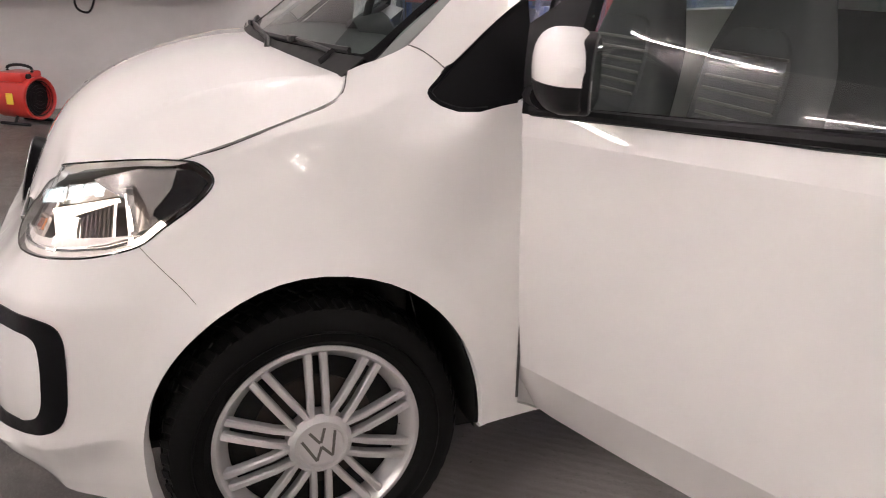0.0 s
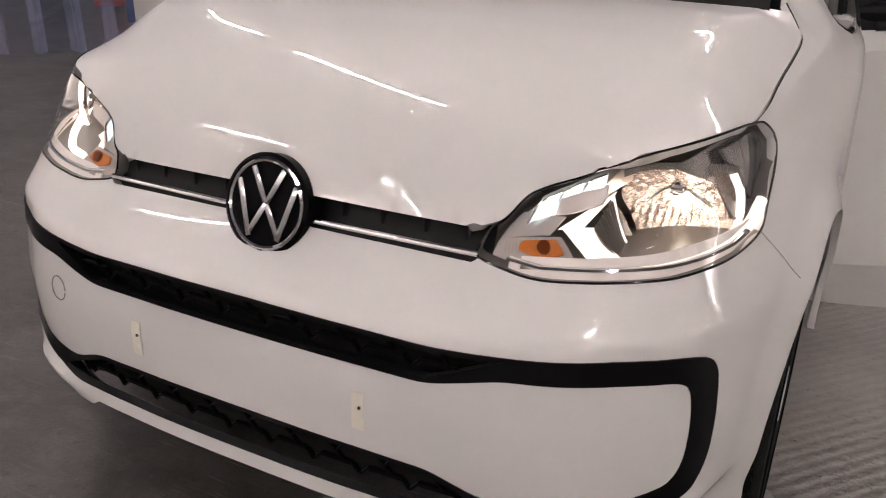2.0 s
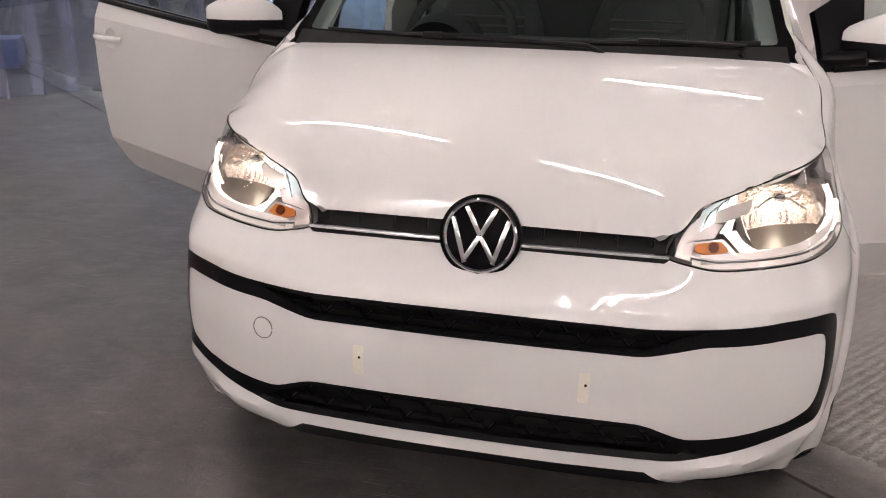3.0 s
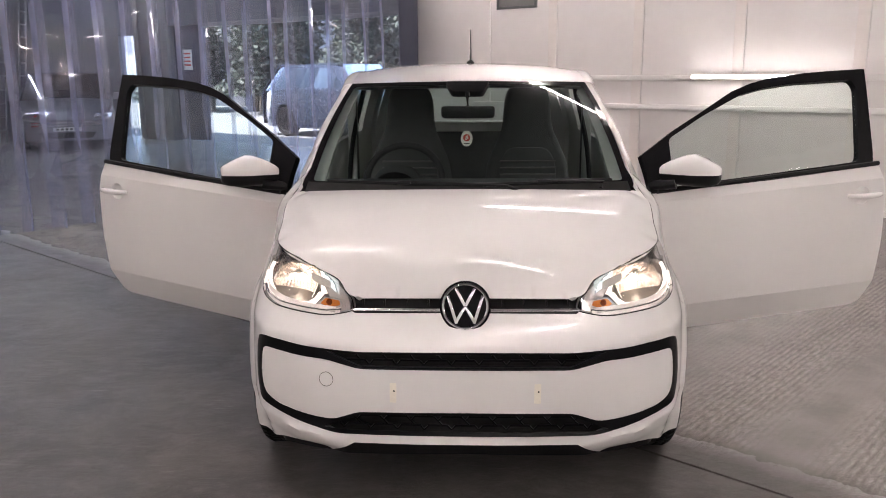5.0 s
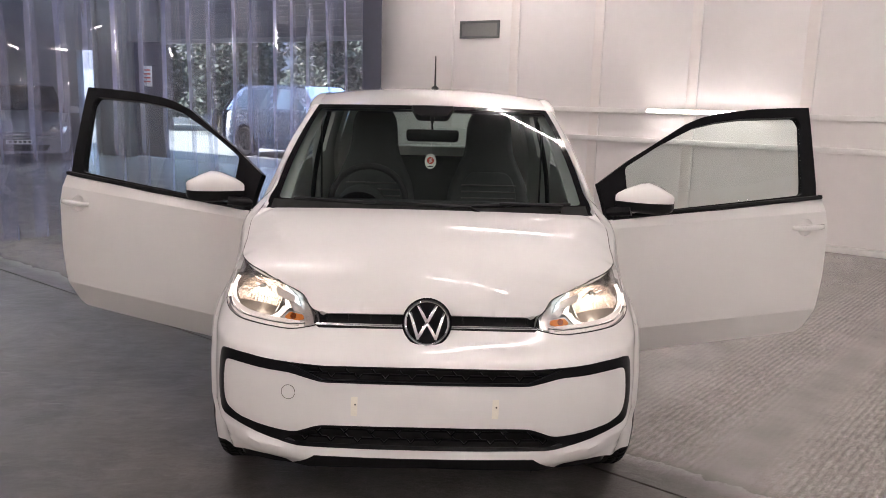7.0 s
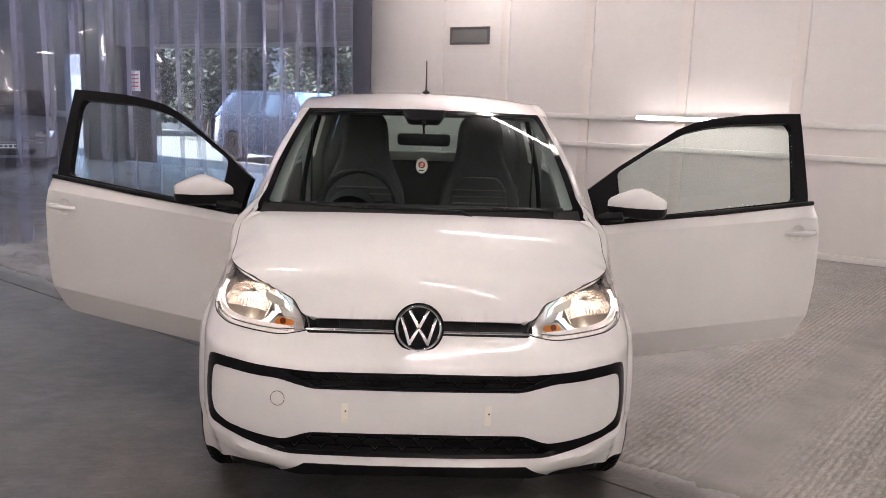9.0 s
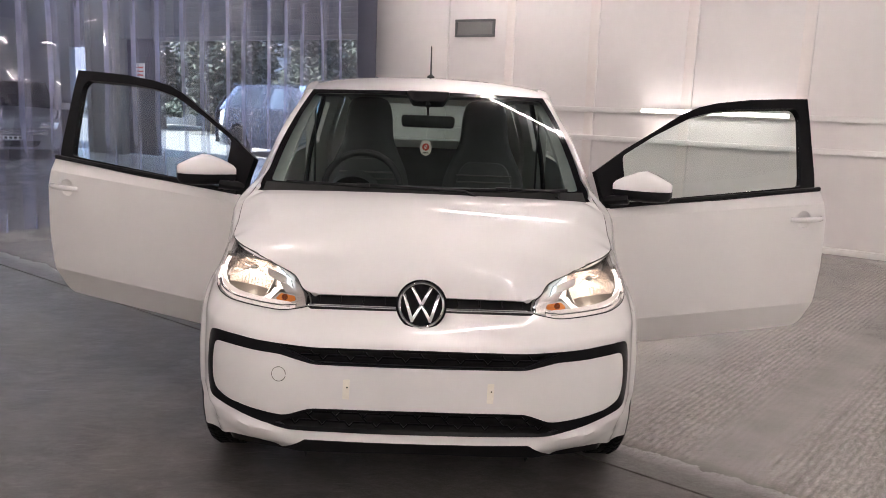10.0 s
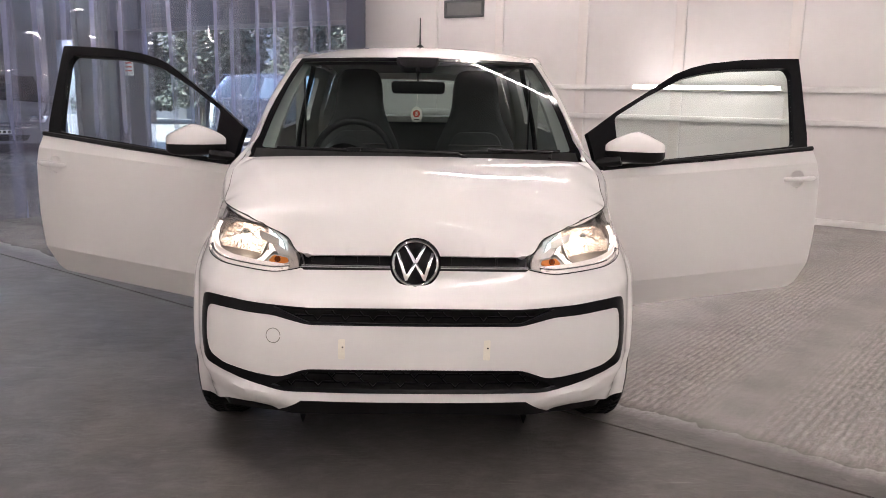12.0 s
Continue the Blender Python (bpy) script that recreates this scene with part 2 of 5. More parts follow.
STEEL = material("galvanised_grey", (0.20, 0.21, 0.22), 0.45, metal=0.5, vary=0.1, scale=8)
COLUMN = material("dark_blue_steel", (0.035, 0.04, 0.07), 0.45, vary=0.12, scale=8)
TRUNK = material("trunking_white", (0.74, 0.72, 0.70), 0.4, vary=0.03)
VENT = material("vent_grey", (0.10, 0.105, 0.105), 0.5, vary=0.1, scale=20)
VENT_PLATE = material("vent_cover", (0.17, 0.17, 0.165), 0.5, vary=0.12, scale=12)
TUBE = material("led_tube", (0.9, 0.9, 0.9), 0.4, vary=0, emit=(1.0, 0.875, 0.855), strength=TUBE_POWER)
TUBE_OLD = material("old_tube", (0.9, 0.9, 0.9), 0.4, vary=0, emit=(1.0, 0.89, 0.85), strength=9.5)
TUBE_WALL = material("led_tube_dim", (0.9, 0.9, 0.9), 0.4, vary=0, emit=(1.0, 0.91, 0.90), strength=2.4)
# for the unseen tubes that brighten the hall behind the curtain
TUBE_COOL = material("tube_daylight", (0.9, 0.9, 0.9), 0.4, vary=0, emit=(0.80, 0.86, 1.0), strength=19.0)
HALL = material("hall_cladding", (0.11, 0.115, 0.135), 0.6, vary=0.15, scale=3)
WOOD = material("shelf_wood", (0.66, 0.56, 0.47), 0.6, vary=0.14, scale=8, bump=0.1, bump_scale=80)
HEATER_RED = material("red_enamel", (0.50, 0.025, 0.02), 0.35, vary=0.08, scale=12, coat=0.4)
YELLOW = material("yellow_sticker", (0.75, 0.55, 0.05), 0.6, vary=0.05)
ASPHALT = material("yard_ground", (0.075, 0.075, 0.075), 0.85, vary=0.15, scale=3)
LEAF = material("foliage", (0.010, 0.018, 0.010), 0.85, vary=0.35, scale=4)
BARK = material("bark", (0.10, 0.08, 0.06), 0.9, vary=0.2, scale=10)
PLATE = material("white_plate", (0.75, 0.75, 0.72), 0.5, vary=0.03)
BLUE = material("blue_plastic", (0.05, 0.10, 0.30), 0.45, vary=0.1)


# ---- building tools ----
def mesh_object(name, mesh, mat, parent, label="", angle=38):
    mesh.materials.append(mat)
    mesh.shade_smooth()
    mesh.set_sharp_from_angle(angle=radians(angle))
    ob = new(name, mesh)
    ob.parent = parent
    return tagged(ob, label)


def part(name, bm, mat, parent, label="", angle=38):
    """Links a bmesh as one mesh object under a thing or a part."""
    bmesh.ops.recalc_face_normals(bm, faces=bm.faces)
    mesh = bpy.data.meshes.new(name)
    bm.to_mesh(mesh)
    bm.free()
    return mesh_object(name, mesh, mat, parent, label, angle)


def thing(name, label, category, group="", kind="", m=None):
    ob = new(name)
    ob.empty_display_size = 0.1
    if m is not None:
        ob.matrix_world = m
    return tagged(ob, label, category, group, kind)


def setting(ob, label, category):
    return tagged(ob, label, category, "", "structure")


def curve_through(pts, per=8, closed=False):
    """Catmull-Rom points through the knots."""
    p = [np.array(q, float) for q in pts]
    n, out = len(p), []
    for i in range(n if closed else n - 1):
        a, b = p[i], p[(i + 1) % n]
        before = p[i - 1] if closed or i > 0 else 2 * a - b
        after = p[(i + 2) % n] if closed or i + 2 < n else 2 * b - a
        for k in range(per):
            u = k / per
            out.append(0.5 * (2 * a + (b - before) * u + (2 * before - 5 * a + 4 * b - after) * u * u + (3 * a - before - 3 * b + after) * u ** 3))
    if not closed:
        out.append(p[-1])
    return out


def resample(poly, step):
    """A closed polygon with no edge longer than step."""
    out = []
    for a, b in zip(poly, poly[1:] + poly[:1]):
        a, b = np.array(a, float), np.array(b, float)
        n = max(1, int(math.ceil(np.linalg.norm(b - a) / step)))
        out += [a + (b - a) * k / n for k in range(n)]
    return out


def rounded(poly, r, n=4):
    """A polygon with its corners cut round by about r."""
    out, m = [], len(poly)
    for i in range(m):
        a, b, c = (np.array(poly[(i + k) % m], float) for k in (-1, 0, 1))
        ra, rc = min(r, 0.45 * np.linalg.norm(a - b)), min(r, 0.45 * np.linalg.norm(c - b))
        p, q = b + (a - b) / np.linalg.norm(a - b) * ra, b + (c - b) / np.linalg.norm(c - b) * rc
        out += [(1 - u) ** 2 * p + 2 * u * (1 - u) * b + u * u * q for u in (k / n for k in range(n + 1))]
    return out


def within(poly, pts):
    poly, pts = np.array(poly), np.array(pts)
    x, y = pts[:, 0], pts[:, 1]
    res = np.zeros(len(pts), bool)
    for (x0, y0), (x1, y1) in zip(poly, np.roll(poly, -1, 0)):
        hit = ((y0 > y) != (y1 > y))
        res ^= hit & (x < (x1 - x0) * (y - y0) / ((y1 - y0) if y1 != y0 else 1e-9) + x0)
    return res


def sheet(name, outline, mapping, mat, parent, label="", holes=(), step=0.02, lip=0.012, proud=0.0, mirror=False, angle=38, lines=()):
    """A panel on a curved surface: its outline and holes lie in the surface's two parameters; its edges are turned in by lip."""
    from mathutils.geometry import delaunay_2d_cdt
    rings = [resample(list(outline), step)] + [resample(list(h), step) for h in holes]
    pts, edges = [], []
    for ring in rings:
        k = len(pts)
        pts += [tuple(p) for p in ring]
        edges += [(k + i, k + (i + 1) % len(ring)) for i in range(len(ring))]
    for line in lines:
        k = len(pts)
        pts += [tuple(p) for p in line]
        edges += [(k + i, k + i + 1) for i in range(len(line) - 1)]
    lo, hi = np.min(rings[0], axis=0), np.max(rings[0], axis=0)
    gx, gy = np.meshgrid(np.arange(lo[0] + step / 2, hi[0], step), np.arange(lo[1] + step / 2, hi[1], step))
    gx[1::2] += step / 2
    grid = np.stack([gx.ravel(), gy.ravel()], -1)
    edge_pts = np.array(pts)
    ok = within(rings[0], grid)
    for h in rings[1:]:
        ok &= ~within(h, grid)
    grid = grid[ok]
    if len(grid):
        far = np.min(((grid[:, None] - edge_pts[None]) ** 2).sum(-1), 1) > (0.45 * step) ** 2
        grid = grid[far]
    co = [Vector(p) for p in pts] + [Vector(p) for p in grid]
    vs, _, fs, _, _, _ = delaunay_2d_cdt(co, edges, [], 0, 1e-6)
    uv = np.array([tuple(v) for v in vs])
    cen = np.array([uv[list(f)].mean(0) for f in fs])
    keep = within(rings[0], cen)
    for h in rings[1:]:
        keep &= ~within(h, cen)
    fs = [tuple(f) for f, k in zip(fs, keep) if k]
    e = 1e-3
    a, b = uv[:, 0], uv[:, 1]
    pos = mapping(a, b)
    nrm = np.cross(mapping(a + e, b) - mapping(a - e, b), mapping(a, b + e) - mapping(a, b - e))
    nrm /= np.linalg.norm(nrm, axis=1, keepdims=True) + 1e-12
    pos = pos + nrm * proud
    if mirror:
        pos, nrm = pos * [-1, 1, 1], nrm * [-1, 1, 1]
        fs = [f[::-1] for f in fs]
    seen = set()
    for f in fs:
        for i in range(3):
            seen.add((f[i], f[(i + 1) % 3]))
    rim = [(i, j) for i, j in seen if (j, i) not in seen]
    verts = [tuple(p) for p in pos]
    if lip > 0:
        ids = {}
        for i, j in sorted(rim):
            for k in (i, j):
                if k not in ids:
                    ids[k] = len(verts)
                    verts.append(tuple(pos[k] - nrm[k] * lip))
        fs += [(j, i, ids[i], ids[j]) for i, j in sorted(rim)]
    mesh = bpy.data.meshes.new(name)
    mesh.from_pydata(verts, [], fs)
    return mesh_object(name, mesh, mat, parent, label, angle)


def tube(points, radius, sides=8, flat=1.0, closed=False):
    """A bmesh swept along points; flat squeezes it."""
    bm = bmesh.new()
    p = [Vector(q) for q in points]
    n, rings = len(p), []
    for i in range(n):
        d = (p[(i + 1) % n] - p[i - 1]) if closed or 0 < i < n - 1 else (p[1] - p[0] if i == 0 else p[-1] - p[-2])
        d.normalize()
        side = d.cross(Vector((0, 0, 1)))
        side = side.normalized() if side.length > 1e-4 else Vector((1, 0, 0))
        up = side.cross(d)
        r = radius[i] if isinstance(radius, (list, tuple)) else radius
        rings.append([bm.verts.new(p[i] + side * math.cos(2 * math.pi * k / sides) * r + up * math.sin(2 * math.pi * k / sides) * r * flat) for k in range(sides)])
    for i in range(n if closed else n - 1):
        for k in range(sides):
            bm.faces.new((rings[i][k], rings[i][(k + 1) % sides], rings[(i + 1) % n][(k + 1) % sides], rings[(i + 1) % n][k]))
    if not closed:
        bm.faces.new(rings[0])
        bm.faces.new(rings[-1][::-1])
    return bm


def box(size, at=(0, 0, 0), bevel=0.0, m=None, segments=2):
    bm = bmesh.new()
    bmesh.ops.create_cube(bm, size=1, matrix=Matrix.Translation(at) @ Matrix.Diagonal((*size, 1)))
    if bevel > 0:
        bmesh.ops.bevel(bm, geom=bm.edges[:], offset=bevel, segments=segments, affect="EDGES", profile=0.5)
    if m is not None:
        bm.transform(m)
    return bm


def prism(outline, depth, bevel=0.0, m=None, segments=2):
    """An outline in x and y, thickened upwards by depth, with rounded edges."""
    bm = bmesh.new()
    f = bm.faces.new([bm.verts.new((p[0], p[1], 0)) for p in outline])
    r = bmesh.ops.extrude_face_region(bm, geom=[f])
    bmesh.ops.translate(bm, vec=(0, 0, depth), verts=[v for v in r["geom"] if isinstance(v, bmesh.types.BMVert)])
    if bevel > 0:
        bmesh.ops.recalc_face_normals(bm, faces=bm.faces)
        caps = [e for e in bm.edges if abs(e.verts[0].co.z - e.verts[1].co.z) < 1e-6]
        bmesh.ops.bevel(bm, geom=caps, offset=bevel, segments=segments, affect="EDGES", profile=0.5)
    if m is not None:
        bm.transform(m)
    return bm


def lathe(profile, steps=48, m=None):
    """A profile of (radius, height) turned about z."""
    bm = bmesh.new()
    rings = [[bm.verts.new((r * math.cos(2 * math.pi * k / steps), r * math.sin(2 * math.pi * k / steps), h)) for k in range(steps)] for r, h in profile]
    for a, b in zip(rings, rings[1:]):
        for k in range(steps):
            bm.faces.new((a[k], a[(k + 1) % steps], b[(k + 1) % steps], b[k]))
    bmesh.ops.remove_doubles(bm, verts=bm.verts, dist=1e-6)
    if m is not None:
        bm.transform(m)
    return bm


def joined(*bms):
    out = bmesh.new()
    for b in bms:
        me = bpy.data.meshes.new("tmp")
        b.to_mesh(me)
        b.free()
        out.from_mesh(me)
        bpy.data.meshes.remove(me)
    return out


def spline(kx, ky):
    """A smooth function through knots, with no overshoot."""
    kx, ky = np.array(kx, float), np.array(ky, float)
    h = np.diff(kx)
    m = np.diff(ky) / h
    s = m[:-1] + m[1:]
    inner = np.where(m[:-1] * m[1:] > 0, 2 * m[:-1] * m[1:] / np.where(s == 0, 1, s), 0)
    d = np.concatenate([[m[0]], inner, [m[-1]]])

    def f(x):
        x = np.clip(np.asarray(x, float), kx[0], kx[-1])
        i = np.clip(np.searchsorted(kx, x) - 1, 0, len(h) - 1)
        u = (x - kx[i]) / h[i]
        return ky[i] * (1 + 2 * u) * (1 - u) ** 2 + d[i] * h[i] * u * (1 - u) ** 2 + ky[i + 1] * u * u * (3 - 2 * u) - d[i + 1] * h[i] * u * u * (1 - u)
    return f


# ---- the room ----
# the wall behind the car stands askew to it; the strip curtain closes the room to the hall
ALONG = Vector((.827, -.562, 0)).normalized()
INTO = Vector((-.562, -.827, 0)).normalized()
CORNER = Vector((-.70, 8.61, 0))
HIGH = 3.7


def on_wall(d, z, off=0.0):
    """A point d metres along the back wall from the corner, off metres out of it into the room."""
    return CORNER + ALONG * d + INTO * off + Vector((0, 0, z))


WALL_TURN = math.degrees(math.atan2(ALONG.y, ALONG.x))


def wall_block(name, d0, d1, z0, z1, thick, off, mat, parent=None, bevel=0.0, label=""):
    c = on_wall((d0 + d1) / 2, (z0 + z1) / 2, off)
    o = part(name, box((d1 - d0, thick, z1 - z0), (0, 0, 0), bevel), mat, parent, label)
    o.matrix_basis = pose(*c, 0, 0, WALL_TURN)
    return o


back = wall_block("wall_north", -.2, 9.5, 0, HIGH, .2, -.104, WALL)
setting(back, "white insulated panel wall with narrow joints", "wall")
JOINTS = [0, 1.14, 2.07, 3.14, 4.24, 5.38, 6.47, 7.61, 8.75, 9.5]
for a, b in zip(JOINTS, JOINTS[1:]):
    p = wall_block("wall_panel", a + .0025, b - .0025, .06, HIGH - .01, .02, .0, WALL, None, .003)
    p.parent = back
    p.matrix_basis = back.matrix_basis.inverted() @ p.matrix_basis
for d in JOINTS[2:-1]:
    p = wall_block("sealant", d - .115, d - .012, .10, HIGH - .02, .003, .0115, SEALANT, None, .001, "cream smear of sealant beside the joint")
    p.parent = back
    p.matrix_basis = back.matrix_basis.inverted() @ p.matrix_basis
for z in (1.315, 1.00):
    r = wall_block("trim", .9, 9.4, z - .028, z + .028, .045, .034, TRUNK, None, .006)
    setting(r, "white surface trunking along the wall", "trunking")
base = wall_block("baseboard", 0, 9.4, 0, .062, .05, .036, TRUNK, None, .008)
setting(base, "white skirting at the foot of the wall", "skirting")
vent = thing("wall_vent", "dark grey framed vent cover on the white wall", "vent", m=pose(*on_wall(1.52, 2.235, .02), 0, 0, WALL_TURN))
part("vent_frame", joined(*[box(s, a, .004) for s, a in (((.56, .03, .03), (0, 0, .09)), ((.56, .03, .03), (0, 0, -.09)), ((.03, .03, .15), (-.265, 0, 0)), ((.03, .03, .15), (.265, 0, 0)))]), VENT, vent)
part("cover", box((.5, .010, .15), (0, .002, 0), .003), VENT_PLATE, vent, "flat grey cover plate")
pipe = part("conduit", tube([on_wall(1.14, z, .025) for z in (.1, 1, 2, 3, HIGH)], .011, 8), TRUNK, None)
tagged(pipe, "thin white conduit running up the wall", "conduit")


def batten(name, m, length, label, group, lit=TUBE, wide=.05):
    t = thing(name, label, "light", group, m=m)
    part("tube", lathe([(0, -length / 2), (.014, -length / 2), (.014, length / 2), (0, length / 2)], 12, pose(0, 0, -.012, 0, 90)), lit, t, "glowing white tube")
    part("body", box((length + .02, wide, .03), (0, 0, .022), .006), TRUNK, t)
    for sg in (-1, 1):
        part("end_cap", box((.02, .04, .045), (sg * (length / 2 + .008), 0, -.003), .004), TRUNK, t)
    return t


batten("wall_light", Matrix.Translation(on_wall(4.49, 1.325, .10)) @ pose(0, 0, 0, 0, 0, WALL_TURN) @ pose(0, 0, 0, -90), 1.50, "lit white tube light fixed along the wall trunking", "", TUBE_WALL)

# corner post and curtain
post = part("wall_corner", box((.24, .12, HIGH), (-.80, 8.20, HIGH / 2), .01), COLUMN, None)
setting(post, "dark blue steel corner post", "post")
C0, C1 = Vector((-.95, 8.06, 0)), Vector((-5.62, 2.82, 0))
_cl = (C1 - C0).length
_cd = (C1 - C0).normalized()
_cn = Vector((_cd.y, -_cd.x, 0))
curtain = thing("strip_curtain", "hanging curtain of clear overlapping plastic strips", "curtain")
rng = random.Random(4)
part("hanging_rail", tube([C0 + Vector((0, 0, 3.55)), C1 + Vector((0, 0, 3.55))], .03, 8), STEEL, curtain, "grey steel rail")
N_STRIP = 26
for k in range(N_STRIP):
    bm = bmesh.new()
    mid, wd = (k + .5) / N_STRIP * _cl, _cl / N_STRIP * 1.38 / 2
    sway, twist, side = -.035 + rng.uniform(-.03, .03), rng.uniform(-.04, .04), (.014 if k % 2 else -.014)
    ph = rng.uniform(0, 6.28)
    rows = []
    for j in range(73):
        z = .02 + 3.52 * j / 72
        low = 1 - j / 72
        row = []
        for i in range(15):
            w = -wd + 2 * wd * i / 14
            bow = .012 * (1 - ((w - .16 * math.sin(1.25 * z + ph)) / wd) ** 2)
            off = side + bow + low * (sway + twist * w / wd) + .006 * math.sin(2.6 * z + ph + 3 * w) * low + .0024 * math.sin(9 * z + 2 * ph + 9 * w) * (.25 + .75 * min(1, z / 2))
            row.append(bm.verts.new(C0 + _cd * (mid + w + .012 * math.sin(1.7 * z + ph) * low) + _cn * off + Vector((0, 0, z))))
        rows.append(row)
    for a, b in zip(rows, rows[1:]):
        for i in range(14):
            bm.faces.new((a[i], a[i + 1], b[i + 1], b[i]))
    # outer margins take the milkier overlap tone
    for f in bm.faces:
        w = (f.calc_center_median() - C0).dot(_cd) - mid
        f.material_index = int(abs(w) > wd * .70)
    s = part("strip", bm, PVC, curtain)
    s.data.materials.append(PVC_EDGE)
    s.visible_shadow = False

# floor: two slabs with a joint between them, over a dark base
J0, J1 = Vector((-16, 13.95, 0)), Vector((16, -11.97, 0))
_jn = Vector((-(J1 - J0).y, (J1 - J0).x, 0)).normalized()
for name, sg in (("floor", 1), ("floor_front", -1)):
    bm = bmesh.new()
    far = 26 if sg > 0 else 14
    q = [J0 + _jn * sg * .007, J1 + _jn * sg * .007, J1 + _jn * sg * far, J0 + _jn * sg * far]
    top = [bm.verts.new(p) for p in q]
    low = [bm.verts.new(p - Vector((0, 0, .03))) for p in q]
    bm.faces.new(top)
    for i in range(4):
        bm.faces.new((top[i], top[(i + 1) % 4], low[(i + 1) % 4], low[i]))
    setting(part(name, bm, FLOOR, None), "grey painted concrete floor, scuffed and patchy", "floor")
setting(part("floor_base", box((60, 60, .05), (0, 6, -.06)), DARK, None), "dark base below the floor joint", "floor")

# left wall, walls behind the camera, ceiling
def wall_between(name, a, b, mat, label, z0=0.0, z1=HIGH, thick=.15):
    a, b = Vector((*a, 0)), Vector((*b, 0))
    d = b - a
    o = part(name, box((d.length, thick, z1 - z0), (0, 0, 0), .004), mat, None)
    o.matrix_basis = pose(*((a + b) / 2 + Vector((0, 0, (z0 + z1) / 2))), 0, 0, math.degrees(math.atan2(d.y, d.x)))
    return setting(o, label, "wall")


wall_between("wall_west", (-5.66, 2.72), (-4.9, -3.4), WALL_OLD, "grey painted board wall with marks")
wall_between("wall_south", (-4.9, -4.6), (6.6, -6.5), WALL_OLD, "plain grey wall")
wall_between("wall_south_west", (-4.9, -3.4), (-4.9, -4.6), WALL, "plain light wall")
wall_between("wall_east", (6.6, -6.5), (7.1, 3.3), WALL_OLD, "plain grey panel wall")
ceil = bmesh.new()
ceil.faces.new([ceil.verts.new((x, y, HIGH)) for x, y in ((-6.2, -7), (7.6, -7), (7.6, 3.6), (-.7, 8.9), (-6.2, 2.8))])
_up = bmesh.ops.extrude_face_region(ceil, geom=ceil.faces[:])
bmesh.ops.translate(ceil, vec=(0, 0, .1), verts=[v for v in _up["geom"] if isinstance(v, bmesh.types.BMVert)])
setting(part("ceiling", ceil, CEILING, None), "plain grey ceiling", "ceiling")
ROW, ROW_MID = Vector((2.41, -1.63, 0)), Vector((2.35, -2.20, 0))
for start, step, n, turn in ((Vector((.96, 3.29, 0)), ROW, 2, WALL_TURN), (Vector((-3.95, 2.75, 0)), ROW_MID, 4, -41), (Vector((-3.9, -3.2, 0)), ROW, 2, WALL_TURN), (Vector((.30, 6.75, 0)), ROW, 1, WALL_TURN)):
    for k in range(n):
        c = start + step * k
        batten("ceiling_light", pose(c.x, c.y, HIGH - .037, 0, 0, turn), 2.1 if turn == -41 else 1.75, "lit white tube light under the ceiling", "ceiling lights")
for (ax, ay), (bx, by), shares in (((-4.9, -4.6), (6.6, -6.5), (.19, .455, .72, .95)), ((6.6, -6.5), (7.1, 3.3), (.15, .45, .75))):
    d = Vector((bx - ax, by - ay, 0))
    for k in shares:  # older, dimmer tubes
        c = Vector((ax, ay, 0)) + d * k
        side = Vector((-d.y, d.x, 0)).normalized()
        batten("wall_light", Matrix.Translation(c + side * .125 + Vector((0, 0, 2.55))) @ pose(0, 0, 0, 0, 0, math.degrees(math.atan2(d.y, d.x)) + 180) @ pose(0, 0, 0, -90), 1.5, "lit white tube light fixed to the wall", "wall lights", TUBE_OLD)


# ---- the car ----
# its front faces -y, its middle lies on x = 0; a plan curve runs from the nose round the corner and along the side
PLAN_X = (0, .20, .44, .572, .661, .704, .744, .779, .804, .810, .815)
PLAN_Y = (-.050, -.047, -.030, .005, .073, .155, .280, .420, .650, .950, 1.20)
HUB_S, HUB_Z, ARCH_R = 1.247, 0.322, 0.345


def plan_curve(kx, ky, n=400):
    kx, ky = np.array(kx), np.array(ky)
    t = np.concatenate([[0], np.cumsum(np.hypot(np.diff(kx), np.diff(ky)))])
    mx, my = np.gradient(kx, t), np.gradient(ky, t)
    mx[0], my[0] = 1, 0
    q = np.linspace(0, t[-1], n)
    i = np.clip(np.searchsorted(t, q) - 1, 0, len(t) - 2)
    h = t[i + 1] - t[i]
    u = (q - t[i]) / h

    def along(k, m):
        return k[i] * (1 + 2 * u) * (1 - u) ** 2 + m[i] * h * u * (1 - u) ** 2 + k[i + 1] * u * u * (3 - 2 * u) - m[i + 1] * h * u * u * (1 - u)
    x, y = along(kx, mx), along(ky, my)
    s = np.concatenate([[0], np.cumsum(np.hypot(np.diff(x), np.diff(y)))])
    tx, ty = np.gradient(x, s), np.gradient(y, s)
    n = np.hypot(tx, ty)
    return s, x, y, tx / n, ty / n


PS, PX, PY, PTX, PTY = plan_curve(PLAN_X, PLAN_Y)
inset_front = spline((.15, .20, .245, .262, .279, .315, .33, .45, .52, .58, .612, .620, .630, .69, .74, .80, .87), (.05, .02, .012, .0, -.012, -.010, .002, .0, .006, .015, .022, .026, .038, .095, .135, .175, .25))
inset_rear = spline((.15, .22, .30, .45, .60, .72, .85, .90, .94, .98, 1.03, 1.08), (.03, .01, .0, .0, .0, .002, .006, .014, .038, .084, .142, .22))
inset_side = spline((.15, .22, .30, .45, .60, .66, .72, .78, .85, .92, .98, 1.03, 1.08), (.03, .01, .0, .0, .009, .022, .044, .072, .102, .122, .140, .175, .24))


_fold_z = spline((0, .30, .45, .60, .80, .95), (.600, .604, .613, .624, .630, .634))
